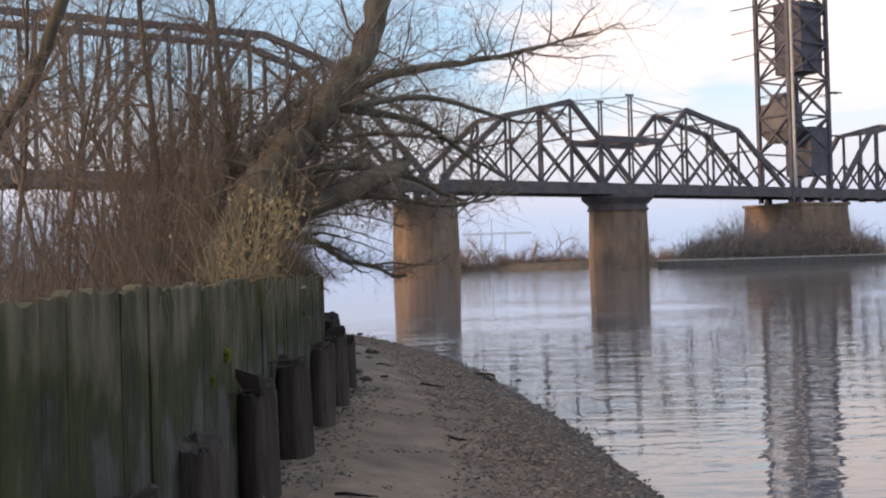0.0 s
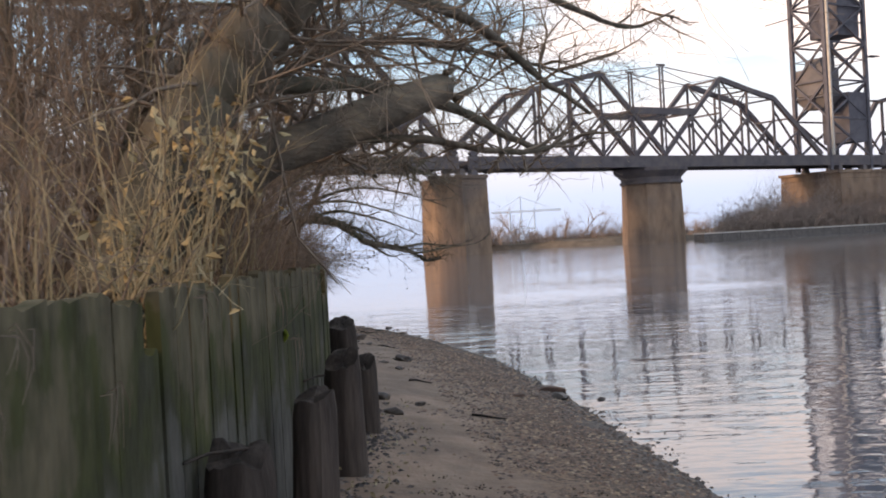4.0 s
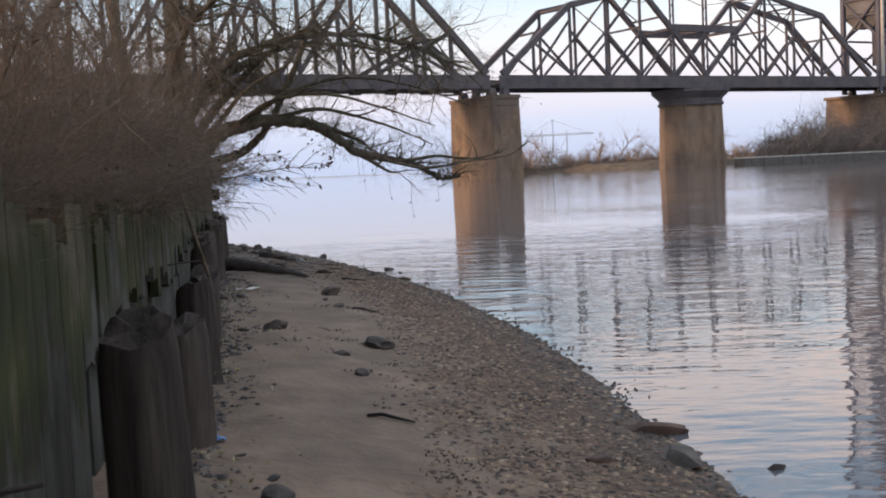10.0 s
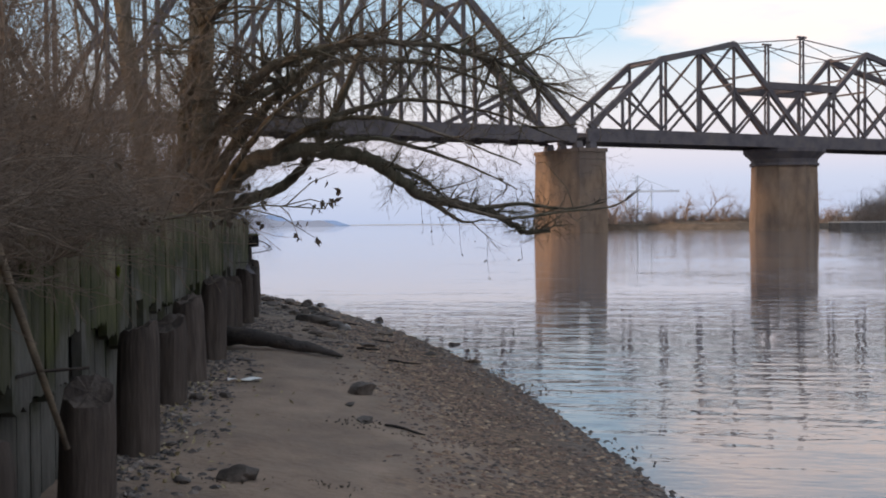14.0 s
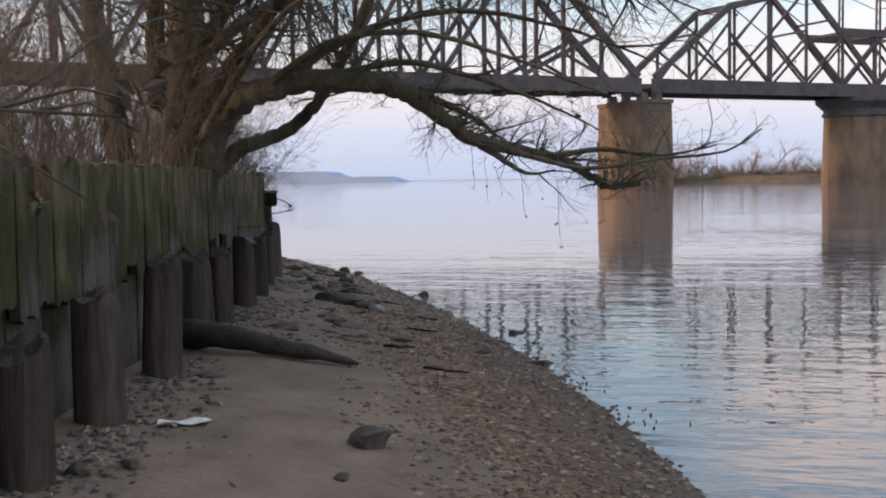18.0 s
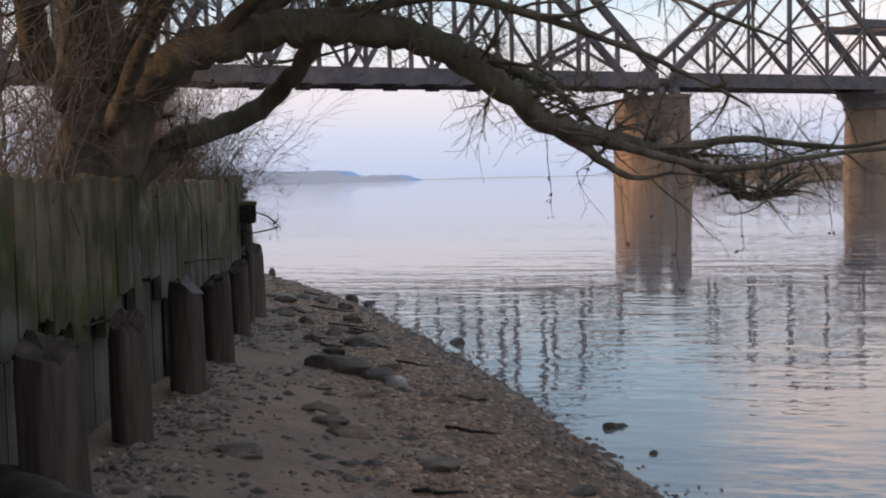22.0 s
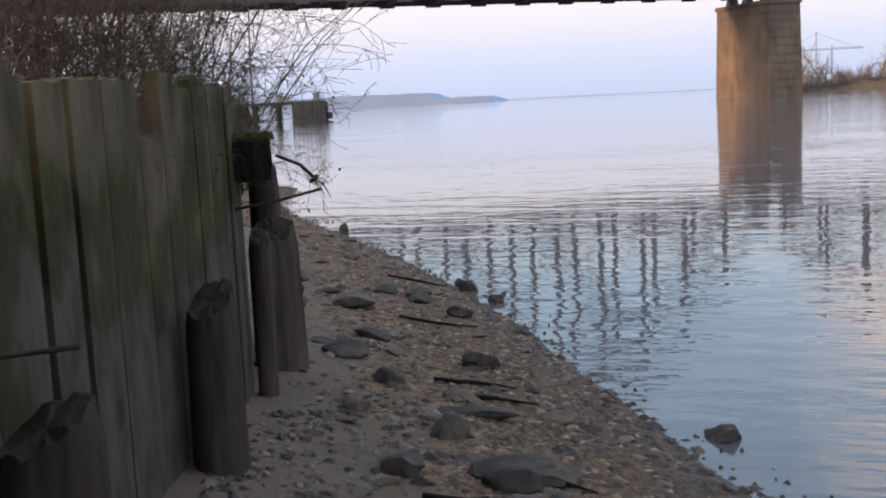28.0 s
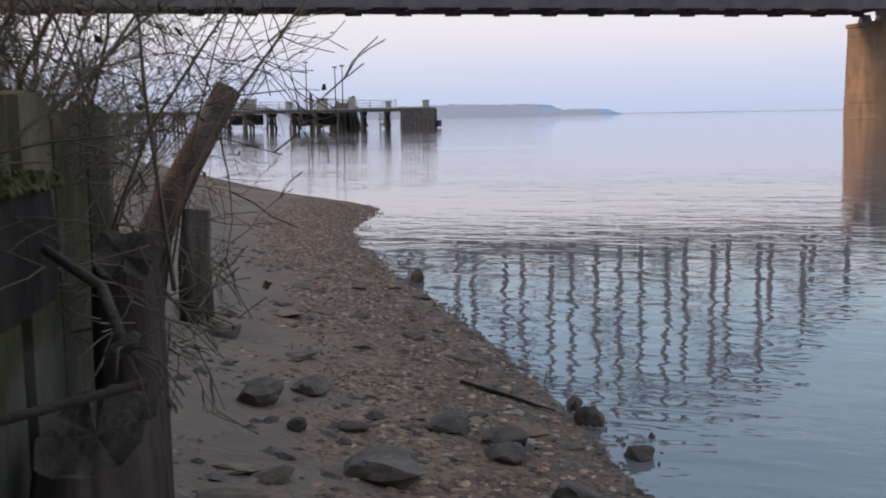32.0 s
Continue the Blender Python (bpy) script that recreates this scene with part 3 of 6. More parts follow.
while yy < 33.2:
    w = rng.uniform(0.2, 0.38)
    top = TOP + rng.uniform(-0.035, 0.02) - (0.2 if rng.random() < 0.04 else 0)
    if 10.6 < yy < 17.0:
        top -= 0.12 + 0.25 * rng.random() * rng.random()
    if yy > 31.5:
        top = 1.78 + rng.uniform(-0.05, 0.03)
    gap = 0.045 if rng.random() < 0.12 else rng.choice((0.002, 0.004, 0.008))
    off = rng.uniform(-0.0025, 0.0025) - (0.012 if rng.random() < 0.06 else 0)
    if yy < 12.0 or yy > 27.6:
        if yy < 8.36 < yy + w:
            gap = 0.06
        if yy < 9.75 < yy + w:
            gap = 0.15
        if yy < 29.3 < yy + w:
            gap = 0.09
        make_plank(yy + w / 2, w - gap, 0.0, top, off, lean=rng.uniform(-0.012, 0.012))
    else:
        make_plank(yy + w / 2, w - gap, rng.choice((0.98, 1.06, 1.12, 1.2)) + rng.uniform(-0.04, 0.04), top, off, 0.022, 0.025, lean=rng.uniform(-0.015, 0.015))
        make_plank(yy + w / 2, w - rng.choice((0.004, 0.006, 0.02)), 0.0, 1.32, -0.075 + off, 0.0, 0.02, th=0.04, lean=rng.uniform(-0.01, 0.01))
    yy += w

# ---- posts in front of the bulkhead: (x, y, top, radius, how far one side stands above the other) ----
POSTS = [(-1.86, -3.6, 1.02, 0.15, 0), (-1.87, -1.95, 1.06, 0.14, 0), (-1.87, -0.3, 1.1, 0.14, 0), (-1.88, 1.3, 1.06, 0.145, 0), (-1.86, 3.06, 1.15, 0.15, 0.04), (-1.81, 4.72, 1.13, 0.15, 0.12), (-1.76, 6.45, 1.2, 0.135, 0),
         (-1.73, 8.15, 1.19, 0.14, 0.08), (-1.74, 9.85, 1.0, 0.125, 0.06), (-2.07, 11.6, 1.24, 0.15, 0.05), (-2.42, 13.35, 1.05, 0.14, 0), (-2.8, 15.06, 1.1, 0.135, 0), (-3.2, 16.7, 1.02, 0.135, 0.06),
         (-3.63, 18.35, 1.17, 0.135, 0), (-4.1, 20.15, 1.02, 0.14, 0.05), (-4.36, 21.42, 1.14, 0.135, 0), (-4.66, 22.9, 1.24, 0.14, 0), (-4.99, 24.42, 1.12, 0.14, 0.07), (-5.34, 25.86, 1.06, 0.12, 0.06), (-5.62, 27.3, 1.15, 0.122, 0),
         (-5.96, 28.72, 1.03, 0.132, 0.05), (-6.44, 30.48, 1.0, 0.11, 0.05), (-6.79, 31.72, 1.1, 0.05, 0.04), (-6.98, 32.36, 1.05, 0.145, 0.06), (-7.2, 32.75, 1.38, 0.095, 0.05)]


def make_post(x, y, top, r, split, seed):
    rnd = random.Random(seed)
    lean = Vector((rnd.uniform(-0.04, 0.04), rnd.uniform(-0.04, 0.04), 0))
    sides, rings = 26, 11
    vs, fs = [], []
    ph = rnd.uniform(0, 6)
    prof = [1 + 0.05 * math.sin(4 * math.pi * a / sides + ph) + 0.03 * math.sin(10 * math.pi * a / sides + 2 * ph) + rnd.uniform(-0.02, 0.02) for a in range(sides)]
    cracks = [rnd.randrange(sides) for _ in range(3)]
    z0 = beach_z(x, y) - 0.15
    notch = rnd.uniform(0, 6.28)
    for i in range(rings):
        f = i / (rings - 1)
        for k in range(sides):
            a = 2 * math.pi * k / sides
            rr = r * prof[k] * (1.05 - 0.1 * f) * (0.9 if i == rings - 1 else 1) * (0.95 if k in cracks and f > 0.25 else 1)
            z = z0 + (top - z0) * f
            if i >= rings - 3:
                q = (0.3, 0.65, 1.0)[i - rings + 3]
                z += (0.035 * math.cos(a - notch) + 0.008 * math.cos(3 * a + notch) + rnd.uniform(-0.014, 0.01)) * q
                z += split * q * (0.5 + 0.5 * math.tanh(4 * math.cos(a - 1.4)))
            vs.append((rr * math.cos(a) + lean[0] * f, rr * math.sin(a) + lean[1] * f, z))
    for i in range(rings - 1):
        for k in range(sides):
            a, b = i * sides + k, i * sides + (k + 1) % sides
            fs.append((a, b, b + sides, a + sides))
    inner = len(vs)
    for k in range(sides):
        v = vs[(rings - 1) * sides + k]
        vs.append((lean[0] + (v[0] - lean[0]) * 0.78, lean[1] + (v[1] - lean[1]) * 0.78, v[2] + rnd.uniform(-0.012, 0.012)))
    vs.append((lean[0], lean[1], sum(v[2] for v in vs[inner:]) / sides - 0.008))
    for k in range(sides):
        a, b = (rings - 1) * sides + k, (rings - 1) * sides + (k + 1) % sides
        c, d = inner + k, inner + (k + 1) % sides
        fs += [(a, b, d, c), (c, d, inner + sides)]
    g = Geo()
    g.add(vs, fs)
    ob = part("wooden_post", g, M_PILE, smooth=True)
    ob.data.set_sharp_from_angle(angle=radians(40))
    ob.location = (x, y, 0)
    return tagged(ob, "dark rotten wooden post with a broken top before the bulkhead", "post", "posts along the bulkhead")


for i, row in enumerate(POSTS):
    make_post(*row, 40 + i)

# waler beam end at the far end of the bulkhead
beam_end = thing("waler_beam", "short dark squared timber beam end with moss on top", "beam")
d = Vector((-0.42, 0.907, 0.0))
p = Vector((-6.74, 31.6, 1.51))
g = Geo()
rnd_m = random.Random(2)
side_d = Vector((d[1], -d[0], 0))
vs, fs = [], []
for i in range(6):
    for u, v in ((-1, -1), (0, -1), (1, -1), (1, 0), (1, 1), (0, 1), (-1, 1), (-1, 0)):
        k = (0.93 if i == 0 else 1.0) * (0.95 if u and v else 1.0)
        vs.append(tuple(p + d * (0.1 * i + (0.0 if i else rnd_m.uniform(0, 0.015))) + side_d * u * 0.112 * k + Vector((0, 0, v * 0.108 * k)) + Vector([rnd_m.gauss(0, 0.003) for _ in range(3)])))
for i in range(5):
    for k in range(8):
        fs.append((i * 8 + k, i * 8 + (k + 1) % 8, i * 8 + 8 + (k + 1) % 8, i * 8 + 8 + k))
fs.append(tuple(range(8)))
g.add(vs, fs)
part("timber", g, M_BEAM, beam_end)
g = Geo()
for i in range(260):
    q = p + d * rnd_m.uniform(0.0, 0.52) + side_d * rnd_m.uniform(-0.12, 0.12) + Vector((0, 0, 0.106))
    v = Vector((rnd_m.gauss(0, 0.4), rnd_m.gauss(0, 0.4), 1)).normalized() * rnd_m.uniform(0.012, 0.04)
    g.tube([q, q + v], [0.013, 0.004], 4)
part("moss_pad", g, M_MOSS, beam_end, "green moss")

# ---- bridge ----
TW = 5.25     # half the distance between the truss planes
DZ0, DZ1 = 17.0, 19.6


def pier(name, s, along, across, z1, label, batter=0.055, side=0.0):
    th = thing(name, label, "pier", "bridge piers")
    n_c = 11
    c = on_bridge(s, side, 0)
    g = Geo()
    h = z1 / n_c
    for i in range(n_c):
        k = 1 + batter * (1 - (i + 0.5) / n_c)
        g = Geo()
        g.box((c[0], c[1], h * (i + 0.5)), (along * k, across * k, h - 0.06), BANG, 0.995)
        part("stone_course", g, M_STONE, th)
    g = Geo()
    g.box((c[0], c[1], (z1 - 4) / 2 - 2 + 1.5), (along * 0.985, across * 0.99, z1 + 1), BANG)
    part("core", g, M_STONE, th)
    g = Geo()
    g.box((c[0], c[1], z1 + 0.35), (along * 1.07, across * 1.03, 0.7), BANG)
    part("coping", g, M_STONE, th)
    g = Geo()
    for u in (-TW, TW):
        for du in (-along * 0.25, along * 0.25):
            p = on_bridge(s + du, u + side, 0)
            g = Geo()
            g.box((p[0], p[1], (z1 + 0.6 + DZ0 * 1.02) / 2), (1.6, 2.0, DZ0 * 1.02 - z1 - 0.5), BANG, 0.7)
            part("bearing", g, M_STEEL, th)
    return th


pier("bridge_pier", -53.6, 6.0, 16.0, 15.3, "tall battered brown masonry pier standing in the river")
pier("bridge_pier", 63.5, 19.0, 19.0, 15.2, "wide brown masonry pier under the lift tower", 0.07)
pier("bridge_pier", -216.0, 7.0, 17.0, 15.3, "battered brown masonry pier seen through bare trees")
pier("bridge_pier", 230.0, 12.0, 19.0, 15.2, "brown masonry pier far along the bridge")
th = thing("bridge_pier", "round brown masonry pivot pier with a flared steel cap", "pier", "bridge piers")
g = Geo()
c = on_bridge(0, 0, 0)
for i in range(9):
    g = Geo()
    g.tube([(c[0], c[1], 1.6 * i - 0.5), (c[0], c[1], 1.6 * (i + 1) - 0.56)], [7.35 - 0.05 * i, 7.33 - 0.05 * i], 8)
    part("stone_course", g, M_STONE, th)
g = Geo()
g.tube([(c[0], c[1], -2), (c[0], c[1], 13.8)], [7.2, 6.85], 8)
part("core", g, M_STONE, th)
g = Geo()
g.tube([(c[0], c[1], 13.8), (c[0], c[1], 14.4)], [7.3, 7.3], 16)
g.tube([(c[0], c[1], 14.4), (c[0], c[1], 15.2), (c[0], c[1], 16.6), (c[0], c[1], DZ0 + 0.3)], [6.9, 7.1, 8.6, 8.7], 20)
part("drum_girder", g, M_STEEL, th)


def bridge_span(name, label, s0, s1, tops, panel_w, thick=0.85, diag="x", strut=None, portal_cut=True):
    """A through truss between s0 and s1. tops: rows (s, z) of the upper chord from portal to portal."""
    th = thing(name, label, "bridge", "bridge spans")
    z_b = DZ1 + 0.2
    n_p = round((s1 - s0) / panel_w)
    xs = [s0 + (s1 - s0) * i / n_p for i in range(n_p + 1)]
    for side in (TW, -TW):
        g = Geo()
        rows = [(s0, z_b)] + tops + [(s1, z_b)]
        for (a, za), (b, zb) in zip(rows, rows[1:]):
            g.beam(on_bridge(a, side, za), on_bridge(b, side, zb), thick * 1.15, thick * 1.25)
        part("upper_chord", g, M_STEEL, th)
        zt = lambda s: interp(rows, s)
        for i, x in enumerate(xs[1:-1], 1):
            g = Geo()
            g.beam(on_bridge(x, side, DZ1 - 1), on_bridge(x, side, zt(x)), thick * 0.62, thick * 0.7)
            part("post", g, M_STEEL, th)
        for i in range(n_p):
            a, b = xs[i], xs[i + 1]
            za, zb = zt(a), zt(b)
            g = Geo()
            if diag == "x":
                if i not in (0, n_p - 1):
                    hi = min(za, zb, z_b + (b - a) * 1.0)
                    g.beam(on_bridge(a, side, z_b), on_bridge(b, side, hi), thick * 0.5)
                    g.beam(on_bridge(a, side, hi), on_bridge(b, side, z_b), thick * 0.5)
                    part("cross_brace", g, M_STEEL, th)
            else:
                mid = n_p / 2
                k = i % 2
                if i < mid:
                    if k == 0 and i > 0:
                        pass
                    if k == 1 and i + 2 <= n_p:
                        g.beam(on_bridge(xs[i], side, zt(xs[i])), on_bridge(xs[min(i + 2, n_p)], side, z_b), thick * 0.8)
                        g.beam(on_bridge(xs[i + 1], side, (zt(xs[i]) + z_b) / 2), on_bridge(xs[i], side, z_b), thick * 0.5)
                        part("diagonal", g, M_STEEL, th)
                else:
                    j = n_p - 1 - i
                    if j % 2 == 1:
                        g.beam(on_bridge(xs[i + 1], side, zt(xs[i + 1])), on_bridge(xs[max(i - 1, 0)], side, z_b), thick * 0.8)
                        g.beam(on_bridge(xs[i], side, (zt(xs[i + 1]) + z_b) / 2), on_bridge(xs[i + 1], side, z_b), thick * 0.5)
                        part("diagonal", g, M_STEEL, th)
        g = Geo()
        g.beam(on_bridge(s0 - 0.5, side, (DZ0 + DZ1) / 2), on_bridge(s1 + 0.5, side, (DZ0 + DZ1) / 2), 0.8, DZ1 - DZ0)
        for x in xs:
            g.beam(on_bridge(x - 1.2, side, DZ0 - 0.12), on_bridge(x + 1.2, side, DZ0 - 0.12), 0.7, 0.3)
        part("deck_girder", g, M_STEEL, th)
    g = Geo()
    g.beam(on_bridge(s0, 0, DZ0 + 1.4), on_bridge(s1, 0, DZ0 + 1.4), 2 * TW - 1, 0.6)
    part("deck_floor", g, M_STEEL, th)
    for x in xs:
        g = Geo()
        g.beam(on_bridge(x, -TW, DZ0 + 0.9), on_bridge(x, TW, DZ0 + 0.9), 0.5, 1.3)
        part("floor_beam", g, M_STEEL, th)
    g = Geo()
    for (a, za), (b, zb) in zip(tops, tops[1:]):
        n_l = max(1, round(abs(b - a) / 9))
        for q in range(n_l):
            u, v = q / n_l, (q + 1) / n_l
            p0, p1 = (a + (b - a) * u, za + (zb - za) * u), (a + (b - a) * v, za + (zb - za) * v)
            g.beam(on_bridge(p0[0], -TW, p0[1]), on_bridge(p1[0], TW, p1[1]), 0.25)
            g.beam(on_bridge(p0[0], TW, p0[1]), on_bridge(p1[0], -TW, p1[1]), 0.25)
    for a, za in tops:
        g.beam(on_bridge(a, -TW, za), on_bridge(a, TW, za), 0.45)
    part("sway_bracing", g, M_STEEL, th)
    return th


# old swing span: two arched halves about a central tower
def swing_span():
    th = thing("swing_truss_span", "dark steel truss span with two arched halves and a central tower", "bridge", "bridge spans")
    zb = DZ1 + 0.2
    half = [(-52.5, zb), (-36, 33.4), (-27, 35.3), (-18, 37.5)]
    for side in (TW, -TW):
        for m in (1, -1):
            g = Geo()
            for (a, za), (b, z_2) in zip(half, half[1:]):
                g.beam(on_bridge(m * a, side, za), on_bridge(m * b, side, z_2), 0.95, 1.15)
            part("upper_chord", g, M_STEEL, th)
            g = Geo()
            g.beam(on_bridge(m * -18, side, 37.5), on_bridge(m * -9, side, 28.9), 0.9, 1.0)
            g.beam(on_bridge(m * -9, side, 28.9), on_bridge(0, side, zb), 0.8, 0.9)
            part("main_diagonal", g, M_STEEL, th)
            for x in (-45, -36, -27, -18, -9):
                top = interp(half, x) if x < -9 else 28.9
                g = Geo()
                g.beam(on_bridge(m * x, side, DZ1 - 0.5), on_bridge(m * x, side, top), 0.42, 0.5)
                part("post", g, M_STEEL, th)
            for a, b in ((-45, -36), (-36, -27), (-27, -18), (-18, -9), (-9, 0)):
                g = Geo()
                g.beam(on_bridge(m * a, side, zb), on_bridge(m * b, side, 28.4 if a > -45 else 30.5), 0.42)
                g.beam(on_bridge(m * a, side, 28.4 if a > -45 else 26.0), on_bridge(m * b, side, zb), 0.42)
                part("cross_brace", g, M_STEEL, th)
            g = Geo()
            g.beam(on_bridge(m * -27, side, 28.4), on_bridge(m * -18, side, 37.5), 0.34)
            g.beam(on_bridge(m * -36, side, zb), on_bridge(m * -27, side, 28.4), 0.34)
            part("counter_brace", g, M_STEEL, th)
            g = Geo()
            g.beam(on_bridge(m * -18, side, 37.5), on_bridge(0, side, 39.6), 0.2)
            g.beam(on_bridge(m * -18, side, 37.5), on_bridge(m * -9, side, 36.3), 0.14)
            g.beam(on_bridge(m * -9, side, 36.3), on_bridge(0, side, 39.0), 0.14)
            part("eyebar", g, M_STEEL, th)
        g = Geo()
        g.beam(on_bridge(-9.5, side, 29.6), on_bridge(9.5, side, 29.6), 0.9, 1.5)
        part("centre_strut", g, M_STEEL, th)
        for x in (-0.55, 0.55):
            g = Geo()
            g.beam(on_bridge(x, side, DZ1), on_bridge(x * 0.8, side, 39.9), 0.32, 0.32)
            part("tower_post", g, M_STEEL, th)
        g = Geo()
        for k in range(9):
            z = 20.5 + 2.1 * k
            g.beam(on_bridge(-0.5, side, z), on_bridge(0.5, side, z + 1.6), 0.1)
        g.beam(on_bridge(-1.2, side, 40), on_bridge(1.2, side, 40), 0.4, 0.4)
        part("tower_lacing", g, M_STEEL, th)
        g = Geo()
        g.beam(on_bridge(-53, side, (DZ0 + DZ1) / 2), on_bridge(75.4, side, (DZ0 + DZ1) / 2), 0.8, DZ1 - DZ0)
        part("deck_girder", g, M_STEEL, th)
    g = Geo()
    g.beam(on_bridge(-52, 0, DZ0 + 1.4), on_bridge(75.4, 0, DZ0 + 1.4), 2 * TW - 1, 0.6)
    part("deck_floor", g, M_STEEL, th)
    def sway(a, sa, za, b, sb, z_2, w):
        g = Geo()
        g.beam(on_bridge(a, sa, za), on_bridge(b, sb, z_2), w)
        part("sway_brace", g, M_STEEL, th)

    for m in (1, -1):
        for a, b in ((-36, -27), (-27, -18)):
            za, z_2 = interp(half, a), interp(half, b)
            sway(m * a, -TW, za, m * b, TW, z_2, 0.22)
            sway(m * a, TW, za, m * b, -TW, z_2, 0.22)
        for a, z in ((-36, 33.2), (-27, 35.0), (-18, 37.3), (-41, 28.5), (-18, 29.5), (-12, 31.8)):
            sway(m * a, -TW, z, m * a, TW, z, 0.4)
        for a, z in ((-18, 37.2), (-27, 34.8)):
            sway(m * a, -TW, z, m * a, TW, z - 7, 0.2)
            sway(m * a, TW, z, m * a, -TW, z - 7, 0.2)
    g = Geo()
    g.beam(on_bridge(0, -TW, 29.6), on_bridge(0, TW, 29.6), 1.0, 1.3)
    g.beam(on_bridge(-9, -TW, 29.4), on_bridge(-9, TW, 29.4), 0.6)
    g.beam(on_bridge(9, -TW, 29.4), on_bridge(9, TW, 29.4), 0.6)
    part("centre_platform", g, M_STEEL, th)
    return th


swing_span()
bridge_span("truss_span", "dark steel truss span with tall braced panels", -216.0, -56.0,
            [(-200.0, 38), (-181, 45), (-91, 45.5), (-78, 41.5)], 7.62, 0.95, diag="petit")
bridge_span("truss_span", "dark steel lift span beyond the tower", 76.0, 230.0,
            [(89, 35), (108, 39), (200, 39), (216, 35)], 7.7, 0.9, diag="x")

# lift tower
th = thing("lift_tower", "tall dark steel lift tower with counterweights and a pale cable duct", "tower")
TS0, TS1, TZ = 56.0, 71.5, 96.0
for s in (TS0, TS1):
    for side in (TW, -TW):
        g = Geo()
        g.beam(on_bridge(s, side, DZ0 - 1), on_bridge(s, side, TZ), 1.0, 1.0)
        part("column", g, M_TOWER, th)
for k in range(8):
    z0, z1 = DZ0 + 2.5 + 9.6 * k, DZ0 + 2.5 + 9.6 * (k + 1)
    zm = (z0 + z1) / 2
    g = Geo()
    for a, b in (((TS0, -TW), (TS1, -TW)), ((TS0, TW), (TS1, TW)), ((TS0, -TW), (TS0, TW)), ((TS1, -TW), (TS1, TW))):
        if a[0] == b[0] and k == 0:
            continue
        g = Geo()
        g.beam(on_bridge(*a, z0), on_bridge(*b, z1), 0.5)
        g.beam(on_bridge(*b, z0), on_bridge(*a, z1), 0.5)
        part("cross_brace", g, M_TOWER, th)
        for z, w in ((z1, 0.45), (zm + 0.8, 0.2)):
            g = Geo()
            g.beam(on_bridge(*a, z), on_bridge(*b, z), w)
            part("strut", g, M_TOWER, th)
g = Geo()
p = on_bridge(66.5, 0, 0)
g.box((p[0], p[1], 61), (8.4, 9.0, 19), BANG)
part("counterweight", g, M_TOWER, th, "dark slab counterweight high in the tower")
g = Geo()
p = on_bridge(59.5, -0.5, 0)
g.box((p[0], p[1], 39.5), (6.4, 8.6, 7.0), BANG)
g.box((p[0], p[1], 34.2), (3.2, 5.6, 3.4), BANG, 2.0)
g.box((p[0], p[1], 44.4), (3.4, 5.6, 2.6), BANG, 0.8)
part("machinery_house", g, M_COUNTER, th, "grey hopper-shaped housing")
g = Geo()
g.beam(on_bridge(TS0 + 0.3, TW + 0.7, DZ1), on_bridge(TS0 + 0.3, TW + 0.7, TZ), 1.0, 0.5)
part("cable_duct", g, M_PALE, th, "pale vertical cable duct")
g = Geo()
p = on_bridge(67.5, 1.0, 0)
g.box((p[0], p[1], 30.0), (7.0, 8.5, 13.0), BANG)
part("machinery_house", g, M_TOWER, th)
g = Geo()
for z in (55.5, 62, 68.2):
    g.beam(on_bridge(TS0 - 9, -TW - 0.5, z - 3 + 0.02 * z), on_bridge(TS0, -TW, z + 0.5), 0.28)
part("boom", g, M_TOWER, th)
g = Geo()
for z in (33.5, 45.0):
    g.beam(on_bridge(TS1, TW + 1.0, z), on_bridge(TS1 + 3.4, TW + 1.0, z), 2.0, 0.25)
part("platform", g, M_TOWER, th)

# ---- far bank, dike, jetty, distance ----
def strip(name, rows, mat, label, category, width, kind="structure"):
    """A low bank along rows (x, y, height)."""
    g = Geo()
    vs, fs = [], []
    n = len(rows)
    for i, (x, y, h) in enumerate(rows):
        a, b = rows[max(i - 1, 0)], rows[min(i + 1, n - 1)]
        d = Vector((b[0] - a[0], b[1] - a[1], 0)).normalized()
        q = Vector((0, 1, 0))
        for k, (u, z) in enumerate(((0, -1.5), (0.08, h * 0.55), (0.2, h), (1, h * 1.1), (1.02, -1.5))):
            v = Vector((x, y, 0)) + q * u * width
            vs.append((v[0], v[1], z + (0.3 * noise.noise((x * 0.2, y * 0.2, k)) if 0 < k < 4 else 0)))
    for i in range(n - 1):
        for k in range(4):
            fs.append((i * 5 + k, (i + 1) * 5 + k, (i + 1) * 5 + k + 1, i * 5 + k + 1))
    g.add(vs, fs)
    return tagged(part(name, g, mat), label, category, kind=kind)


bank_rows = [(3 + 6.5 * i, 330 + 5 * math.sin(i * 0.7) + 1.2 * i, 2.6 + 0.5 * math.sin(i * 1.9)) for i in range(60)]
strip("far_bank", bank_rows, M_BANK, "low brown bank across the river", "bank", 60)

th = thing("timber_dike", "low timber dike with a pale top along the channel", "dike")
for i in range(16):
    a, b = on_bridge(1 + 5.6 * i, 13.5, 0.4), on_bridge(1 + 5.6 * (i + 1) - 0.08, 13.5, 0.4)
    g = Geo()
    g.beam(a, b, 3.2, 2.2)
    part("dike_wall", g, M_DOCK, th)
g = Geo()
for i in range(16):
    a, b = on_bridge(1 + 5.6 * i, 13.5, 1.64), on_bridge(1 + 5.6 * (i + 1) - 0.1, 13.5, 1.64)
    g.beam(a, b, 3.4, 0.28)
part("cap", g, M_PALE, th, "pale plank cap")
g = Geo()
p = on_bridge(78, 6, 0)
g.box((p[0], p[1], 0.7), (30, 16, 2.4), BANG)
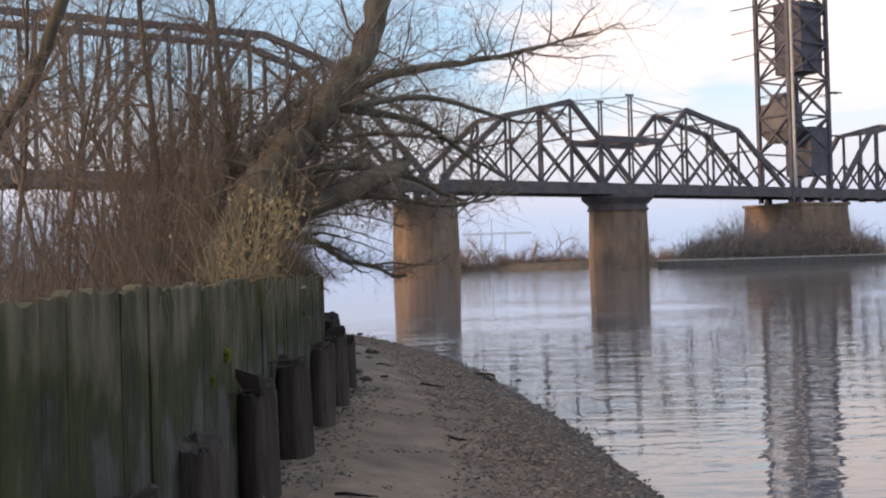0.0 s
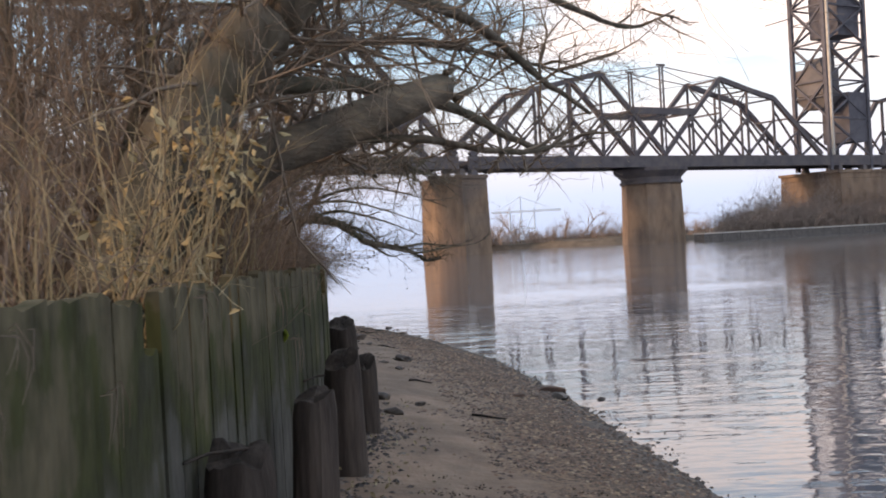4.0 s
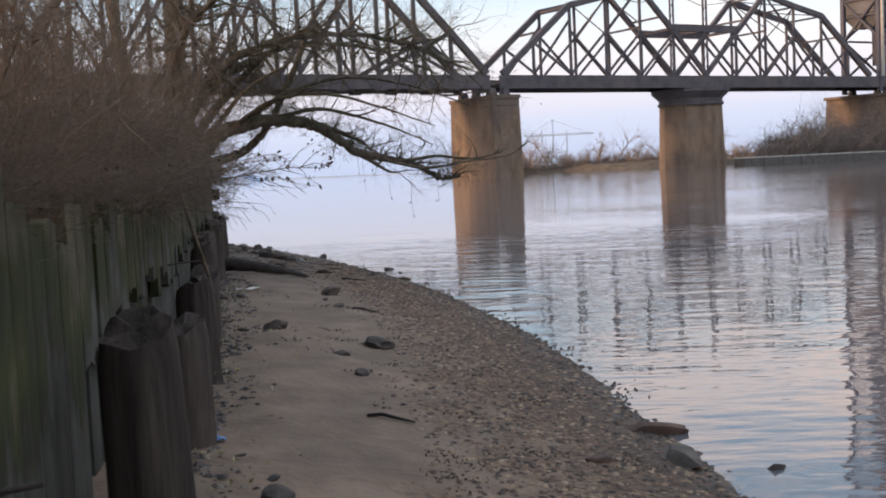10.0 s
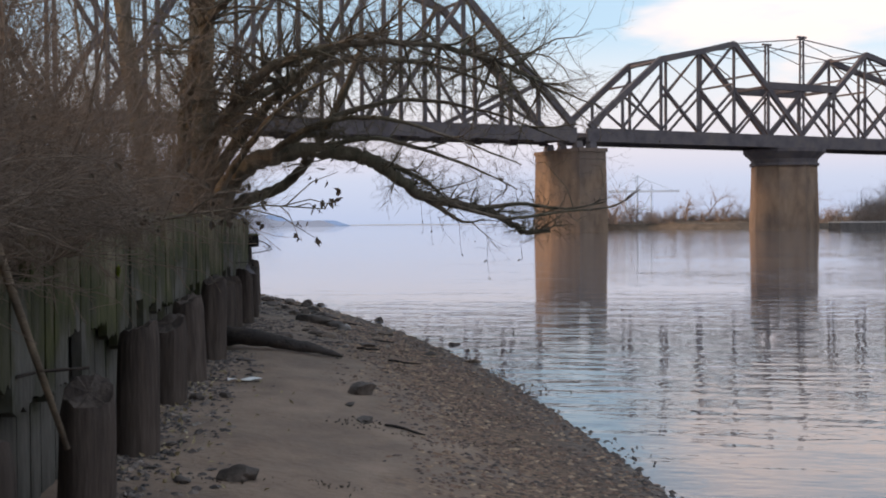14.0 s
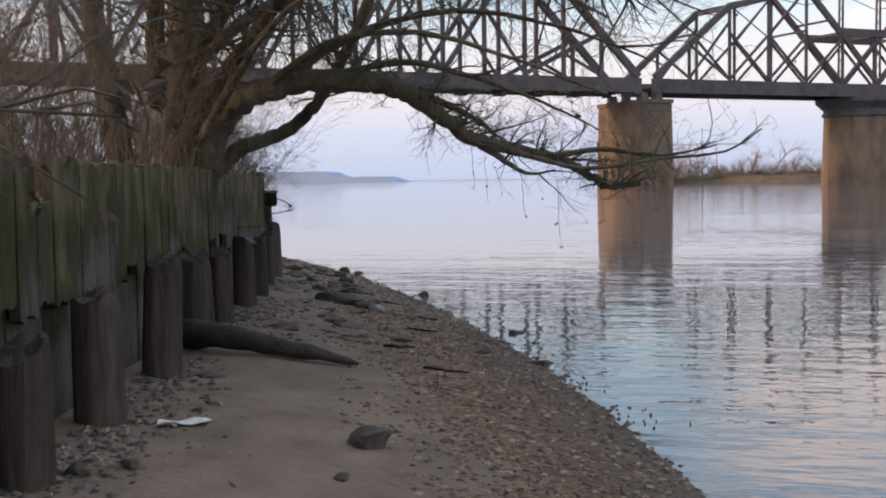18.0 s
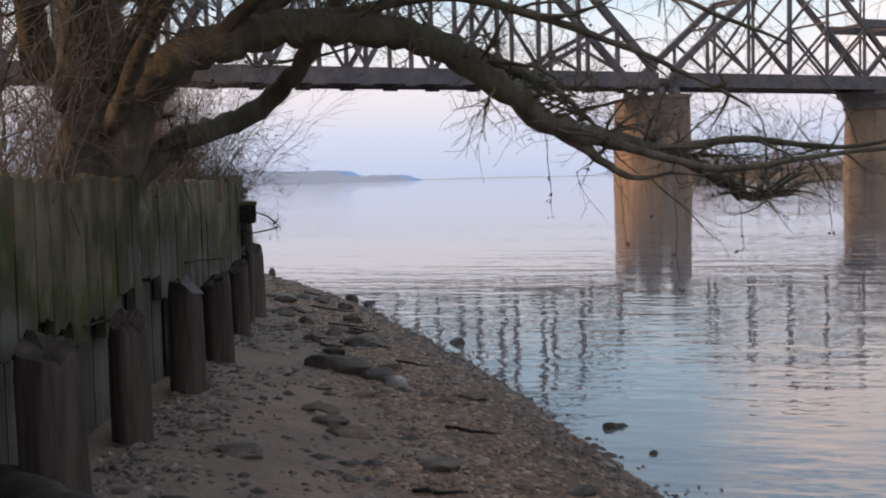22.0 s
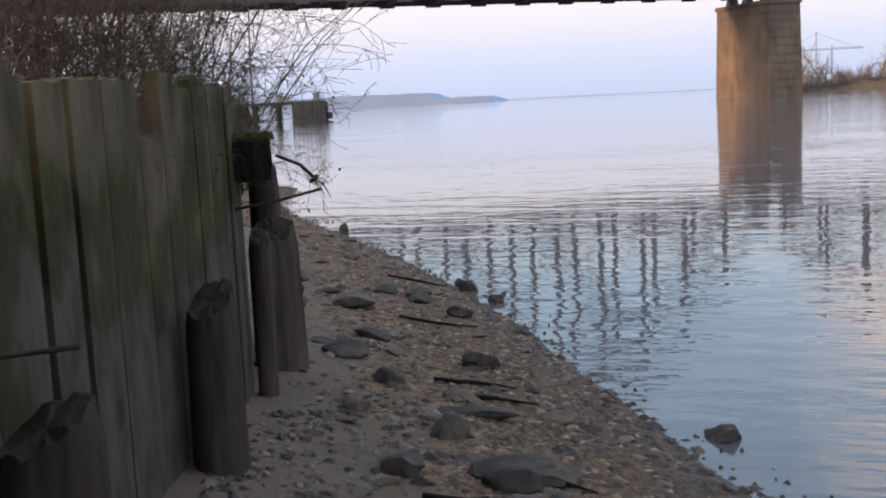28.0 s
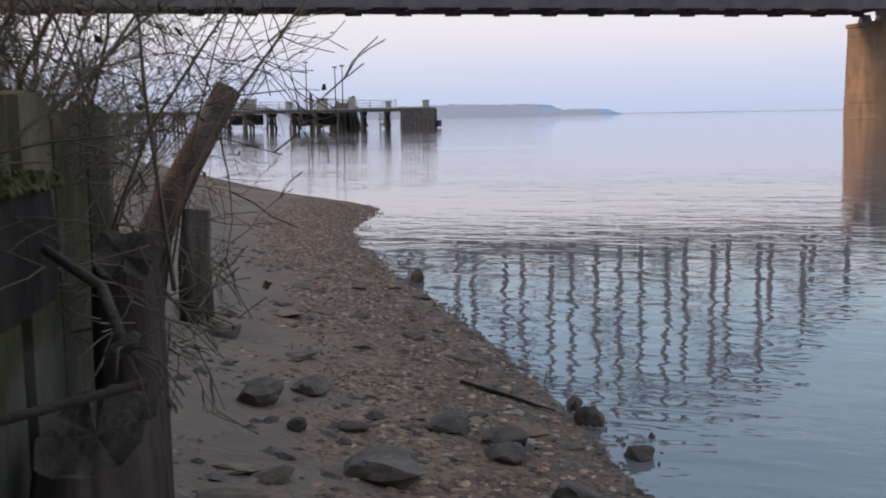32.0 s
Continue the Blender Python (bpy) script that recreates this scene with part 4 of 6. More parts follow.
part("platform", g, M_DOCK, th)


# the clear way along the beach, free of twigs up to head height: (y, x)
CLEAR = [(-8, -0.7), (9, -0.85), (13, -1.05), (17, -1.5), (19, -2.0), (21, -2.9), (25, -4.15), (27, -4.55), (29, -5.05), (31, -5.6), (33, -6.2)]


def in_the_way(p):
    return p[2] < 2.5 and -8 < p[1] < 33 and abs(p[0] - interp(CLEAR, p[1])) < (0.85 if p[1] > 17 else 0.6)


# bare branching wood, grown from a start with a direction
def grow(g, tips, p, d, length, r, level, rnd, sides=(7, 5, 4, 3, 3), kids=(5, 5, 4, 3), droop=0.0, spread=0.75, wob=0.16, shrink=0.58):
    n = (7, 6, 5, 4, 3)[min(level, 4)]
    pts, rad = [Vector(p)], [r]
    d = Vector(d).normalized()
    for i in range(n):
        d = (d + Vector((rnd.gauss(0, wob), rnd.gauss(0, wob), rnd.gauss(0, wob) - droop * (0.3 + 0.7 * i / n)))).normalized()
        if in_the_way(pts[-1] + d * (length / n)) and level > 1:
            if len(pts) < 2:
                return
            break
        pts.append(pts[-1] + d * (length / n))
        rad.append(max(r * (1 - 0.82 * (i + 1) / n), 0.0014))
    g[min(level, len(g) - 1)].tube(pts, rad, sides[min(level, 4)], cap=level < 2)
    n = len(pts) - 1
    if level >= len(kids):
        tips.append((pts[-1], d))
        return
    for k in range(kids[level]):
        f = 0.25 + 0.75 * (k + rnd.random()) / kids[level]
        j = min(int(f * n), n - 1)
        q = pts[j].lerp(pts[j + 1], f * n - j)
        side = Vector((rnd.gauss(0, 1), rnd.gauss(0, 1), rnd.gauss(0.15, 0.8))).normalized()
        base = (pts[j + 1] - pts[j]).normalized()
        dd = (base * (1 - spread * 0.6) + side * spread).normalized()
        grow(g, tips, q, dd, length * shrink * rnd.uniform(0.7, 1.2), max(rad[j] * 0.55, 0.0022), level + 1, rnd, sides, kids, droop, spread, wob, shrink)


def leaves(g, spots, size, rnd, each=2, hang=0.6):
    for p, d in spots:
        for _ in range(each):
            ax = Vector((rnd.gauss(0, 1), rnd.gauss(0, 1), rnd.gauss(-hang, 0.7))).normalized()
            sd = ax.cross(Vector((rnd.gauss(0, 1), rnd.gauss(0, 1), rnd.gauss(0, 1)))).normalized()
            L, W = size * rnd.uniform(0.6, 1.3), size * rnd.uniform(0.2, 0.36)
            o = Vector(p) + Vector((rnd.gauss(0, size * 0.5), rnd.gauss(0, size * 0.5), rnd.gauss(0, size * 0.4)))
            up = ax.cross(sd) * W * 0.5
            vs = [o, o + ax * L * 0.45 + sd * W + up, o + ax * L, o + ax * L * 0.45 - sd * W + up, o + ax * L * 0.45]
            g.add([tuple(v) for v in vs], [(0, 1, 4), (1, 2, 4), (2, 3, 4), (3, 0, 4)])


def limb(geos, tips, pts, r0, r1, rnd, twigs, twig_len, level=2, droop=0.05, kids=(5, 5, 4, 3), start=0.25, up=0.2, th=None, name="limb", twig_r=0.013, mat=None):
    """A drawn limb with side branches grown along it."""
    fine = []
    P = [Vector(p) for p in pts]
    for a in range(len(P) - 1):
        p0, p1, p2, p3 = P[max(a - 1, 0)], P[a], P[a + 1], P[min(a + 2, len(P) - 1)]
        for q in range(6):
            t = q / 6
            fine.append(0.5 * ((2 * p1) + (p2 - p0) * t + (2 * p0 - 5 * p1 + 4 * p2 - p3) * t * t + (3 * p1 - p0 - 3 * p2 + p3) * t ** 3))
    fine.append(P[-1])
    n = len(fine)
    fine = [p + Vector((rnd.gauss(0, 1), rnd.gauss(0, 1), rnd.gauss(0, 1))) * r0 * 0.07 for p in fine]
    g = Geo()
    g.tube(fine, [(r0 + (r1 - r0) * i / (n - 1)) * (1 + 0.10 * math.sin(i * 2.3 + r0 * 50)) for i in range(n)], 14, rough=0.14, rnd=rnd)
    part(name, g, mat or M_BARK, th, smooth=True)
    for k in range(twigs):
        i = int((start + (1 - start) * rnd.random()) * (n - 2))
        base = (fine[i + 1] - fine[i]).normalized()
        side = Vector((rnd.gauss(0, 1), rnd.gauss(0, 1), rnd.gauss(up, 0.7))).normalized()
        grow(geos, tips, fine[i], base * 0.5 + side, twig_len * rnd.uniform(0.5, 1.3), twig_r * rnd.uniform(0.6, 1.4), level, rnd, kids=kids, droop=droop, wob=0.2)
    return fine


def crown(th, geos, mat=None, label="fine bare twigs"):
    g = Geo()
    for q in geos:
        g.add(q.v, q.f)
    return tagged(part("twig_crown", g, mat or M_TWIG, th, label, smooth=True), kind="stuff")


# the large leaning tree over the first stretch, with a broken limb
rnd = random.Random(11)
th = thing("leaning_tree", "large bare leaning tree with a broken limb behind the bulkhead", "tree")
geos, tips = [Geo() for _ in range(5)], []
K4 = (5, 6, 5, 4)
limb(geos, tips, [(-2.75, 5.7, 1.5), (-2.62, 5.8, 1.9), (-2.47, 5.9, 2.28), (-2.28, 6.0, 2.71), (-2.04, 6.1, 3.05), (-1.79, 6.2, 3.35), (-1.54, 6.3, 3.7), (-1.2, 6.6, 4.3), (-0.9, 7.0, 5.4)], 0.25, 0.11, rnd, 40, 1.5, 2, 0.02, K4, th=th, name="trunk", start=0.4)
limb(geos, tips, [(-3.12, 6.5, 1.6), (-2.8, 6.5, 2.4), (-2.62, 6.5, 3.17), (-2.68, 6.5, 3.8), (-2.9, 6.8, 5.5)], 0.06, 0.03, rnd, 36, 1.1, 2, 0.0, K4, th=th)
limb(geos, tips, [(-3.3, 6.2, 1.6), (-3.3, 6.3, 3.0), (-3.5, 6.5, 5.0), (-3.4, 6.9, 7.0)], 0.035, 0.02, rnd, 24, 1.1, 2, 0.0, K4, th=th)
limb(geos, tips, [(-2.3, 6.0, 2.7), (-1.9, 6.9, 3.5), (-1.2, 7.8, 4.1), (-0.3, 8.6, 4.4), (0.6, 9.0, 4.6), (1.5, 9.3, 4.9)], 0.09, 0.01, rnd, 55, 1.0, 2, 0.03, K4, th=th, start=0.1)
limb(geos, tips, [(-2.6, 6.2, 2.4), (-2.0, 7.0, 2.68), (-1.2, 7.6, 2.76), (-0.35, 8.15, 2.66), (0.28, 8.86, 2.86)], 0.045, 0.012, rnd, 30, 0.6, 2, 0.04, K4, th=th)
limb(geos, tips, [(-2.6, 6.4, 2.8), (-2.4, 8.0, 3.3), (-2.2, 10.0, 3.2), (-1.8, 12.0, 2.8)], 0.05, 0.01, rnd, 55, 0.95, 2, 0.06, K4, th=th)
limb(geos, tips, [(-2.5, 6.3, 3.0), (-2.0, 8.2, 4.0), (-1.3, 10.3, 4.3), (-0.5, 12.3, 4.1)], 0.06, 0.01, rnd, 60, 1.1, 2, 0.05, K4, th=th)
limb(geos, tips, [(-2.4, 6.2, 2.6), (-1.6, 7.6, 3.4), (-0.6, 9.2, 3.6), (0.4, 10.4, 3.5)], 0.045, 0.008, rnd, 70, 0.8, 2, 0.05, K4, th=th)
limb(geos, tips, [(-1.95, 6.2, 2.95), (-1.3, 7.4, 3.08), (-0.75, 8.4, 3.0), (-0.4, 8.9, 2.85), (-0.13, 9.26, 2.77)], 0.05, 0.022, rnd, 7, 0.4, 3, 0.0, K4, th=th)
limb(geos, tips, [(-1.5, 6.5, 3.6), (-0.7, 8.0, 3.62), (-0.1, 9.2, 3.35), (0.4, 10.0, 3.13)], 0.05, 0.015, rnd, 10, 0.5, 3, 0.0, K4, th=th)
limb(geos, tips, [(-1.5, 6.5, 3.6), (-0.6, 7.6, 3.85), (0.2, 8.8, 3.8), (0.75, 9.6, 3.8), (1.25, 10.2, 4.05)], 0.04, 0.008, rnd, 9, 0.5, 3, 0.0, K4, th=th)
crown(th, geos)
g = Geo()
pts = [(-2.5, 6.0, 2.1), (-2.2, 6.2, 2.38), (-1.89, 6.4, 2.58), (-1.52, 6.8, 2.76), (-1.22, 7.2, 2.92), (-0.9, 7.58, 3.08)]
g.tube([Vector(p) for p in pts], [0.15, 0.135, 0.125, 0.12, 0.115, 0.10], 14, rough=0.28, rnd=rnd)
for k in range(14):
    a = Vector((-0.93, 7.55, 3.07)) + Vector((rnd.gauss(0, 0.045), rnd.gauss(0, 0.045), rnd.gauss(0, 0.045)))
    g.tube([a, a + Vector((0.09, 0.09, 0.06)) * rnd.uniform(0.4, 1.7)], [0.03, 0.006], 5)
part("broken_limb", g, M_WOODRAW, th, "broken limb with bare split wood", smooth=True)
g = Geo()
for o0, sd, n_l in (((-2.40, 5.25, 2.06), (0.05, 0.10, 0.09), 70), ((-1.99, 5.42, 2.50), (0.12, 0.18, 0.12), 150), ((-2.2, 5.3, 2.2), (0.16, 0.35, 0.2), 60)):
    for _ in range(n_l):
        leaves(g, [(tuple(rnd.gauss(m, e) for m, e in zip(o0, sd)), None)], 0.07, rnd, 1)
tagged(part("clinging_leaves", g, M_LEAF, th, "dry yellow leaves"), kind="stuff")

# slanting mossy trunk nearer the start
rnd = random.Random(12)
th = thing("slanting_tree", "slim slanting mossy bare tree behind the bulkhead", "tree")
geos, tips = [Geo() for _ in range(5)], []
limb(geos, tips, [(-5.3, 5.5, 1.6), (-4.95, 5.5, 2.6), (-4.54, 5.5, 3.36), (-4.22, 5.5, 3.84), (-3.95, 5.5, 4.51), (-3.6, 5.6, 5.6)], 0.075, 0.05, rnd, 26, 0.9, 2, 0.0, (5, 5, 4), th=th, name="trunk", start=0.35)
crown(th, geos)

# the arching tree that hangs over the water
rnd = random.Random(23)
th = thing("arching_tree", "large bare tree with a long limb arching over water", "tree")
geos, tips = [Geo() for _ in range(5)], []
limb(geos, tips, [(-6.05, 26.95, 1.4), (-6.05, 26.97, 2.1), (-6.15, 27.1, 3.2), (-6.2, 27.3, 5.0), (-6.0, 27.6, 7.5)], 0.29, 0.12, rnd, 26, 1.8, 2, 0.0, K4, th=th, name="trunk")
limb(geos, tips, [(-6.5, 26.5, 1.4), (-6.7, 26.4, 2.6), (-7.0, 26.4, 4.5), (-7.1, 26.5, 7.0)], 0.17, 0.08, rnd, 20, 1.6, 2, 0.0, K4, th=th)
limb(geos, tips, [(-5.95, 26.9, 1.75), (-5.66, 26.8, 2.4), (-5.32, 26.7, 2.66), (-4.9, 26.7, 2.78), (-4.42, 26.8, 2.83), (-3.95, 26.9, 2.77), (-3.64, 27.0, 2.67), (-3.31, 27.2, 2.43), (-3.02, 27.5, 2.2), (-2.66, 28.0, 2.11), (-2.2, 28.6, 2.0), (-1.78, 28.85, 1.77), (-1.65, 28.95, 1.67), (-1.25, 29.1, 1.68)], 0.15, 0.03, rnd, 84, 0.62, 2, 0.01, K4, start=0.3, up=0.8, th=th, twig_r=0.014)
limb(geos, tips, [(-2.68, 27.81, 2.09), (-2.25, 28.05, 1.96), (-1.8, 28.2, 1.88), (-1.0, 28.4, 1.98), (-0.3, 28.4, 2.05), (0.1, 28.4, 2.3)], 0.035, 0.008, rnd, 12, 0.45, 2, 0.0, (5, 4, 3, 2), th=th, twig_r=0.008)
limb(geos, tips, [(-6.0, 27.0, 1.75), (-5.75, 27.05, 1.98), (-5.55, 27.2, 2.17), (-5.25, 27.4, 2.28), (-4.9, 27.4, 2.5), (-4.6, 27.3, 2.82), (-4.2, 27.2, 3.5), (-3.8, 27.2, 4.4)], 0.10, 0.05, rnd, 26, 0.8, 2, 0.0, K4, th=th)
limb(geos, tips, [(-6.2, 26.8, 2.4), (-5.6, 26.3, 3.2), (-4.8, 26.0, 3.9), (-3.6, 26.2, 4.2), (-2.2, 26.8, 4.1), (-1.0, 27.3, 3.6)], 0.10, 0.012, rnd, 150, 1.2, 2, 0.05, K4, start=0.2, th=th, twig_r=0.018)
limb(geos, tips, [(-6.3, 26.7, 2.6), (-5.9, 25.8, 3.6), (-5.2, 24.8, 4.4), (-4.0, 24.2, 4.9)], 0.11, 0.03, rnd, 75, 1.3, 2, 0.03, K4, th=th, twig_r=0.02)
limb(geos, tips, [(-6.2, 27.0, 2.9), (-5.3, 27.6, 3.8), (-4.2, 28.3, 4.3), (-2.8, 28.8, 4.2), (-1.6, 29.2, 3.7)], 0.08, 0.012, rnd, 95, 0.9, 2, 0.03, K4, start=0.2, th=th, twig_r=0.015)
for pts, r0, n_t in (([(-5.1, 26.65, 2.74), (-4.3, 26.3, 3.15), (-3.4, 26.2, 3.2), (-2.5, 26.4, 2.95), (-1.6, 26.8, 2.6)], 0.05, 26),
                     ([(-5.0, 26.7, 2.76), (-4.2, 26.9, 3.3), (-3.2, 27.2, 3.55), (-2.1, 27.6, 3.4), (-1.0, 28.0, 3.0)], 0.055, 26),
                     ([(-4.6, 26.75, 2.82), (-3.7, 26.9, 3.0), (-3.0, 27.2, 2.85), (-2.3, 27.6, 2.6), (-1.7, 27.9, 2.3)], 0.045, 24),
                     ([(-3.9, 26.9, 2.78), (-3.4, 27.2, 2.62), (-3.0, 27.5, 2.42), (-2.75, 27.75, 2.2)], 0.06, 14),
                     ([(-5.9, 26.8, 2.2), (-5.3, 26.2, 2.75), (-4.6, 25.6, 3.3), (-3.7, 25.2, 3.7)], 0.07, 22),
                     ([(-5.95, 26.9, 2.5), (-5.2, 26.6, 3.3), (-4.3, 26.4, 4.0), (-3.1, 26.4, 4.5)], 0.1, 24),
                     ([(-3.05, 27.55, 2.2), (-2.75, 27.9, 1.98), (-2.5, 28.1, 1.83), (-2.2, 28.2, 1.87)], 0.045, 12),
                     ([(-2.3, 28.5, 2.02), (-1.7, 28.6, 2.1), (-1.0, 28.5, 2.02), (-0.4, 28.3, 2.12)], 0.04, 12)):
    limb(geos, tips, pts, r0, 0.008, rnd, round(n_t * 0.6), 0.7, 2, 0.03, (5, 5, 4, 2), start=0.15, up=0.3, th=th, twig_r=0.013)
crown(th, geos, M_BARK)
g = Geo()
leaves(g, [tips[i] for i in range(0, len(tips), 40)], 0.05, rnd, 1)
tagged(part("withered_leaves", g, M_DEADLEAF, th), kind="stuff")


# thickets on the upper land: one is built, then set out again along the bulkhead
def thicket(name, seed, stems, height, spread, mat, label, category, kids=(4, 3), lean=0.28, leaf=None, first=1, clumps=6, droop=0.0, push=(0, 0), thick=1.0):
    rnd = random.Random(seed)
    th = thing(name, label, category)
    tips = []
    for c in range(clumps):
        geos = [Geo() for _ in range(5)]
        for _ in range(stems // clumps):
            a, r = rnd.uniform(0, 6.28), spread * math.sqrt(rnd.random())
            p = (r * math.cos(a), r * math.sin(a), -0.1)
            d = Vector((rnd.gauss(push[0], lean), rnd.gauss(push[1], lean), 1))
            grow(geos, tips, p, d, height * rnd.uniform(0.45, 1.2), (0.004 + 0.0035 * height * rnd.random()) * thick, first, rnd, kids=(0,) * first + tuple(kids), spread=0.6, wob=0.17, shrink=0.5, droop=droop)
        g = Geo()
        for q in geos:
            g.add(q.v, q.f)
        tagged(part("branched_stem", g, mat, th, smooth=True), kind="stuff")
    if leaf:
        g = Geo()
        leaves(g, [tips[i] for i in range(0, len(tips), leaf[1])], leaf[0], rnd, 1)
        tagged(part("withered_leaves", g, leaf[2], th), kind="stuff")
    return th


rnd = random.Random(5)
kinds = [thicket("brush", 31, 42, 0.95, 0.7, M_REDTWIG, "dense dark-brown bare brush above the bulkhead", "shrub", kids=(4, 4)),
         thicket("brush", 32, 18, 1.8, 0.8, M_REDTWIG, "tall dark-brown bare brush above the bulkhead", "shrub", kids=(5, 3)),
         thicket("dry_weed", 33, 30, 0.8, 0.45, M_STRAW, "dry straw-coloured weeds above the bulkhead", "weed", kids=(3, 2), leaf=(0.05, 9, M_LEAF))]
for k in kinds:
    k["group"] = "brush on the bulkhead"
yy = -4.0
first_use = [True] * 3
while yy < 31.0:
    for row in range(3 if int(yy) % 2 else 2):
        kind = rnd.choices((0, 1, 2), (5, 2.2, 0.3 if row == 0 else 0.1))[0]
        x = wall_x(yy) - 0.75 - 1.1 * row - rnd.uniform(0, 0.5)
        m = pose(x, yy + rnd.uniform(-0.3, 0.3), UPPER, 0, 0, rnd.uniform(0, 360))
        if first_use[kind]:
            kinds[kind].matrix_basis = m
            first_use[kind] = False
        else:
            ob = copy_thing(kinds[kind], m)
            k = rnd.uniform(0.75, 1.2)
            ob.scale = (k, k, k * rnd.uniform(0.85, 1.1))
    yy += 1.2

# taller, denser brush behind the bend of the bulkhead
tall = thicket("tall_brush", 34, 34, 2.1, 0.75, M_REDTWIG, "tall dense brown bare brush behind the bulkhead", "shrub", kids=(7, 4), lean=0.28, leaf=(0.04, 90, M_DEADLEAF), thick=0.9)
tall["group"] = "tall brush"
tall.matrix_basis = pose(wall_x(10.2) - 0.9, 10.2, UPPER, 0, 0, 0)
for i in range(19):
    yy = 10.9 + 0.85 * i
    x = wall_x(yy) - 0.85 - (0.0 if i % 2 else 0.9)
    ob = copy_thing(tall, pose(x, yy, UPPER, 0, 0, 67 * i))
    k = 0.85 + 0.35 * ((i * 7) % 5) / 4
    ob.scale = (k, k, k)

for x, yy, k in ((-2.95, 6.1, 1.25), (-3.1, 7.0, 1.2), (-3.8, 6.2, 1.1), (-3.4, 7.4, 1.2), (-3.9, 8.5, 1.3), (-7.9, 30.3, 0.9), (-8.2, 31.2, 1.0), (-8.4, 32.2, 0.9), (-7.75, 31.75, 0.75), (-8.0, 32.9, 0.85), (-7.7, 31.0, 0.7), (-8.5, 32.7, 1.2), (-8.1, 33.3, 0.95)):
    ob = copy_thing(tall, pose(x, yy, UPPER if yy < 31.8 else 1.3, 0, 0, 50 * yy))
    ob.scale = (k, k, k)

# brush that hangs over the bulkhead's face
over = thicket("overhanging_brush", 35, 72, 0.78, 0.5, M_REDTWIG, "brown bare brush hanging over the bulkhead's face", "shrub", kids=(6, 5), lean=0.35, push=(0.75, 0.0), droop=0.10, leaf=(0.04, 60, M_DEADLEAF))
over["group"] = "overhanging brush"
over.matrix_basis = pose(wall_x(12.6) - 0.35, 12.6, UPPER, 0, 0, 0)
for yy, rz, sc in ((13.4, 15, 0.72), (14.2, -10, 0.9), (15.0, 5, 0.92), (15.8, -15, 0.9), (16.6, 10, 0.95), (17.4, -5, 0.85), (18.3, 8, 0.6), (10.9, 20, 0.5), (11.8, -12, 0.55), (19.6, 0, 0.45)):
    ob = copy_thing(over, pose(wall_x(yy) - 0.35, yy, UPPER, 0, 0, rz))
    ob.scale = (sc, sc, sc)
for yy, rz, sc in ((30.3, 5, 0.35), (31.1, 20, 0.33), (32.7, 15, 0.48)):
    ob = copy_thing(over, pose(wall_x(yy) - 0.3, yy, 1.6, 0, 0, rz + 20))
    ob.scale = (sc, sc, sc)
over.scale = (0.6, 0.6, 0.6)

# straw stalks and yellow leaves that lean out by the leaning tree
stalk = thicket("dry_stalk_clump", 36, 30, 1.25, 0.12, M_STRAW, "clump of pale dry stalks with yellowed leaves on the bulkhead", "weed", kids=(1, 1), lean=0.22, push=(0.16, -0.12), droop=0.03, leaf=(0.06, 3, M_LEAF), thick=1.0)
stalk["group"] = "dry stalk clumps"
stalk.matrix_basis = pose(-2.20, 5.4, UPPER, 0, 0, 0)
for x, y, rz, sc in ((-2.28, 6.1, -20, 0.8), (-2.25, 7.0, 15, 0.7), (-2.2, 4.5, 40, 0.9), (-2.25, 3.7, -30, 0.6)):
    ob = copy_thing(stalk, pose(x, y, UPPER, 0, 0, rz))
    ob.scale = (sc, sc, sc)

# dead grass that hangs over the planks, and moss tufts on them
rnd = random.Random(41)
for y, z, n_s, L in ((2.2, 1.78, 14, 0.3), (2.55, 1.7, 10, 0.26), (2.9, 1.85, 10, 0.2), (3.7, 1.6, 8, 0.2), (4.9, 1.85, 12, 0.22), (6.8, 1.8, 12, 0.25), (7.4, 1.45, 10, 0.22), (8.6, 1.85, 10, 0.2), (0.9, 1.85, 12, 0.25), (12.2, 1.75, 12, 0.3), (14.6, 1.7, 14, 0.35), (16.2, 1.75, 12, 0.3), (19.4, 1.85, 10, 0.2), (22.4, 1.85, 8, 0.2)):
    t, nrm = wall_frame(y)
    g = Geo()
    for _ in range(n_s // 2):
        p = Vector((wall_x(y), y, z)) + t * rnd.gauss(0, 0.07) - nrm * 0.01
        q = p + nrm * rnd.uniform(0.02, 0.06) + Vector((0, 0, rnd.uniform(-0.02, 0.03)))
        e = q + t * rnd.gauss(0, 0.05) + Vector((0, 0, -L * rnd.uniform(0.4, 1.1)))
        g.tube([p, q, q.lerp(e, 0.5) + nrm * rnd.uniform(0, 0.02), e], [0.0025, 0.0025, 0.002, 0.001], 3)
    tagged(part("hanging_grass", g, M_TWIG), "tuft of dead straw-coloured grass hanging down the planks", "grass", "grass tufts on the bulkhead")
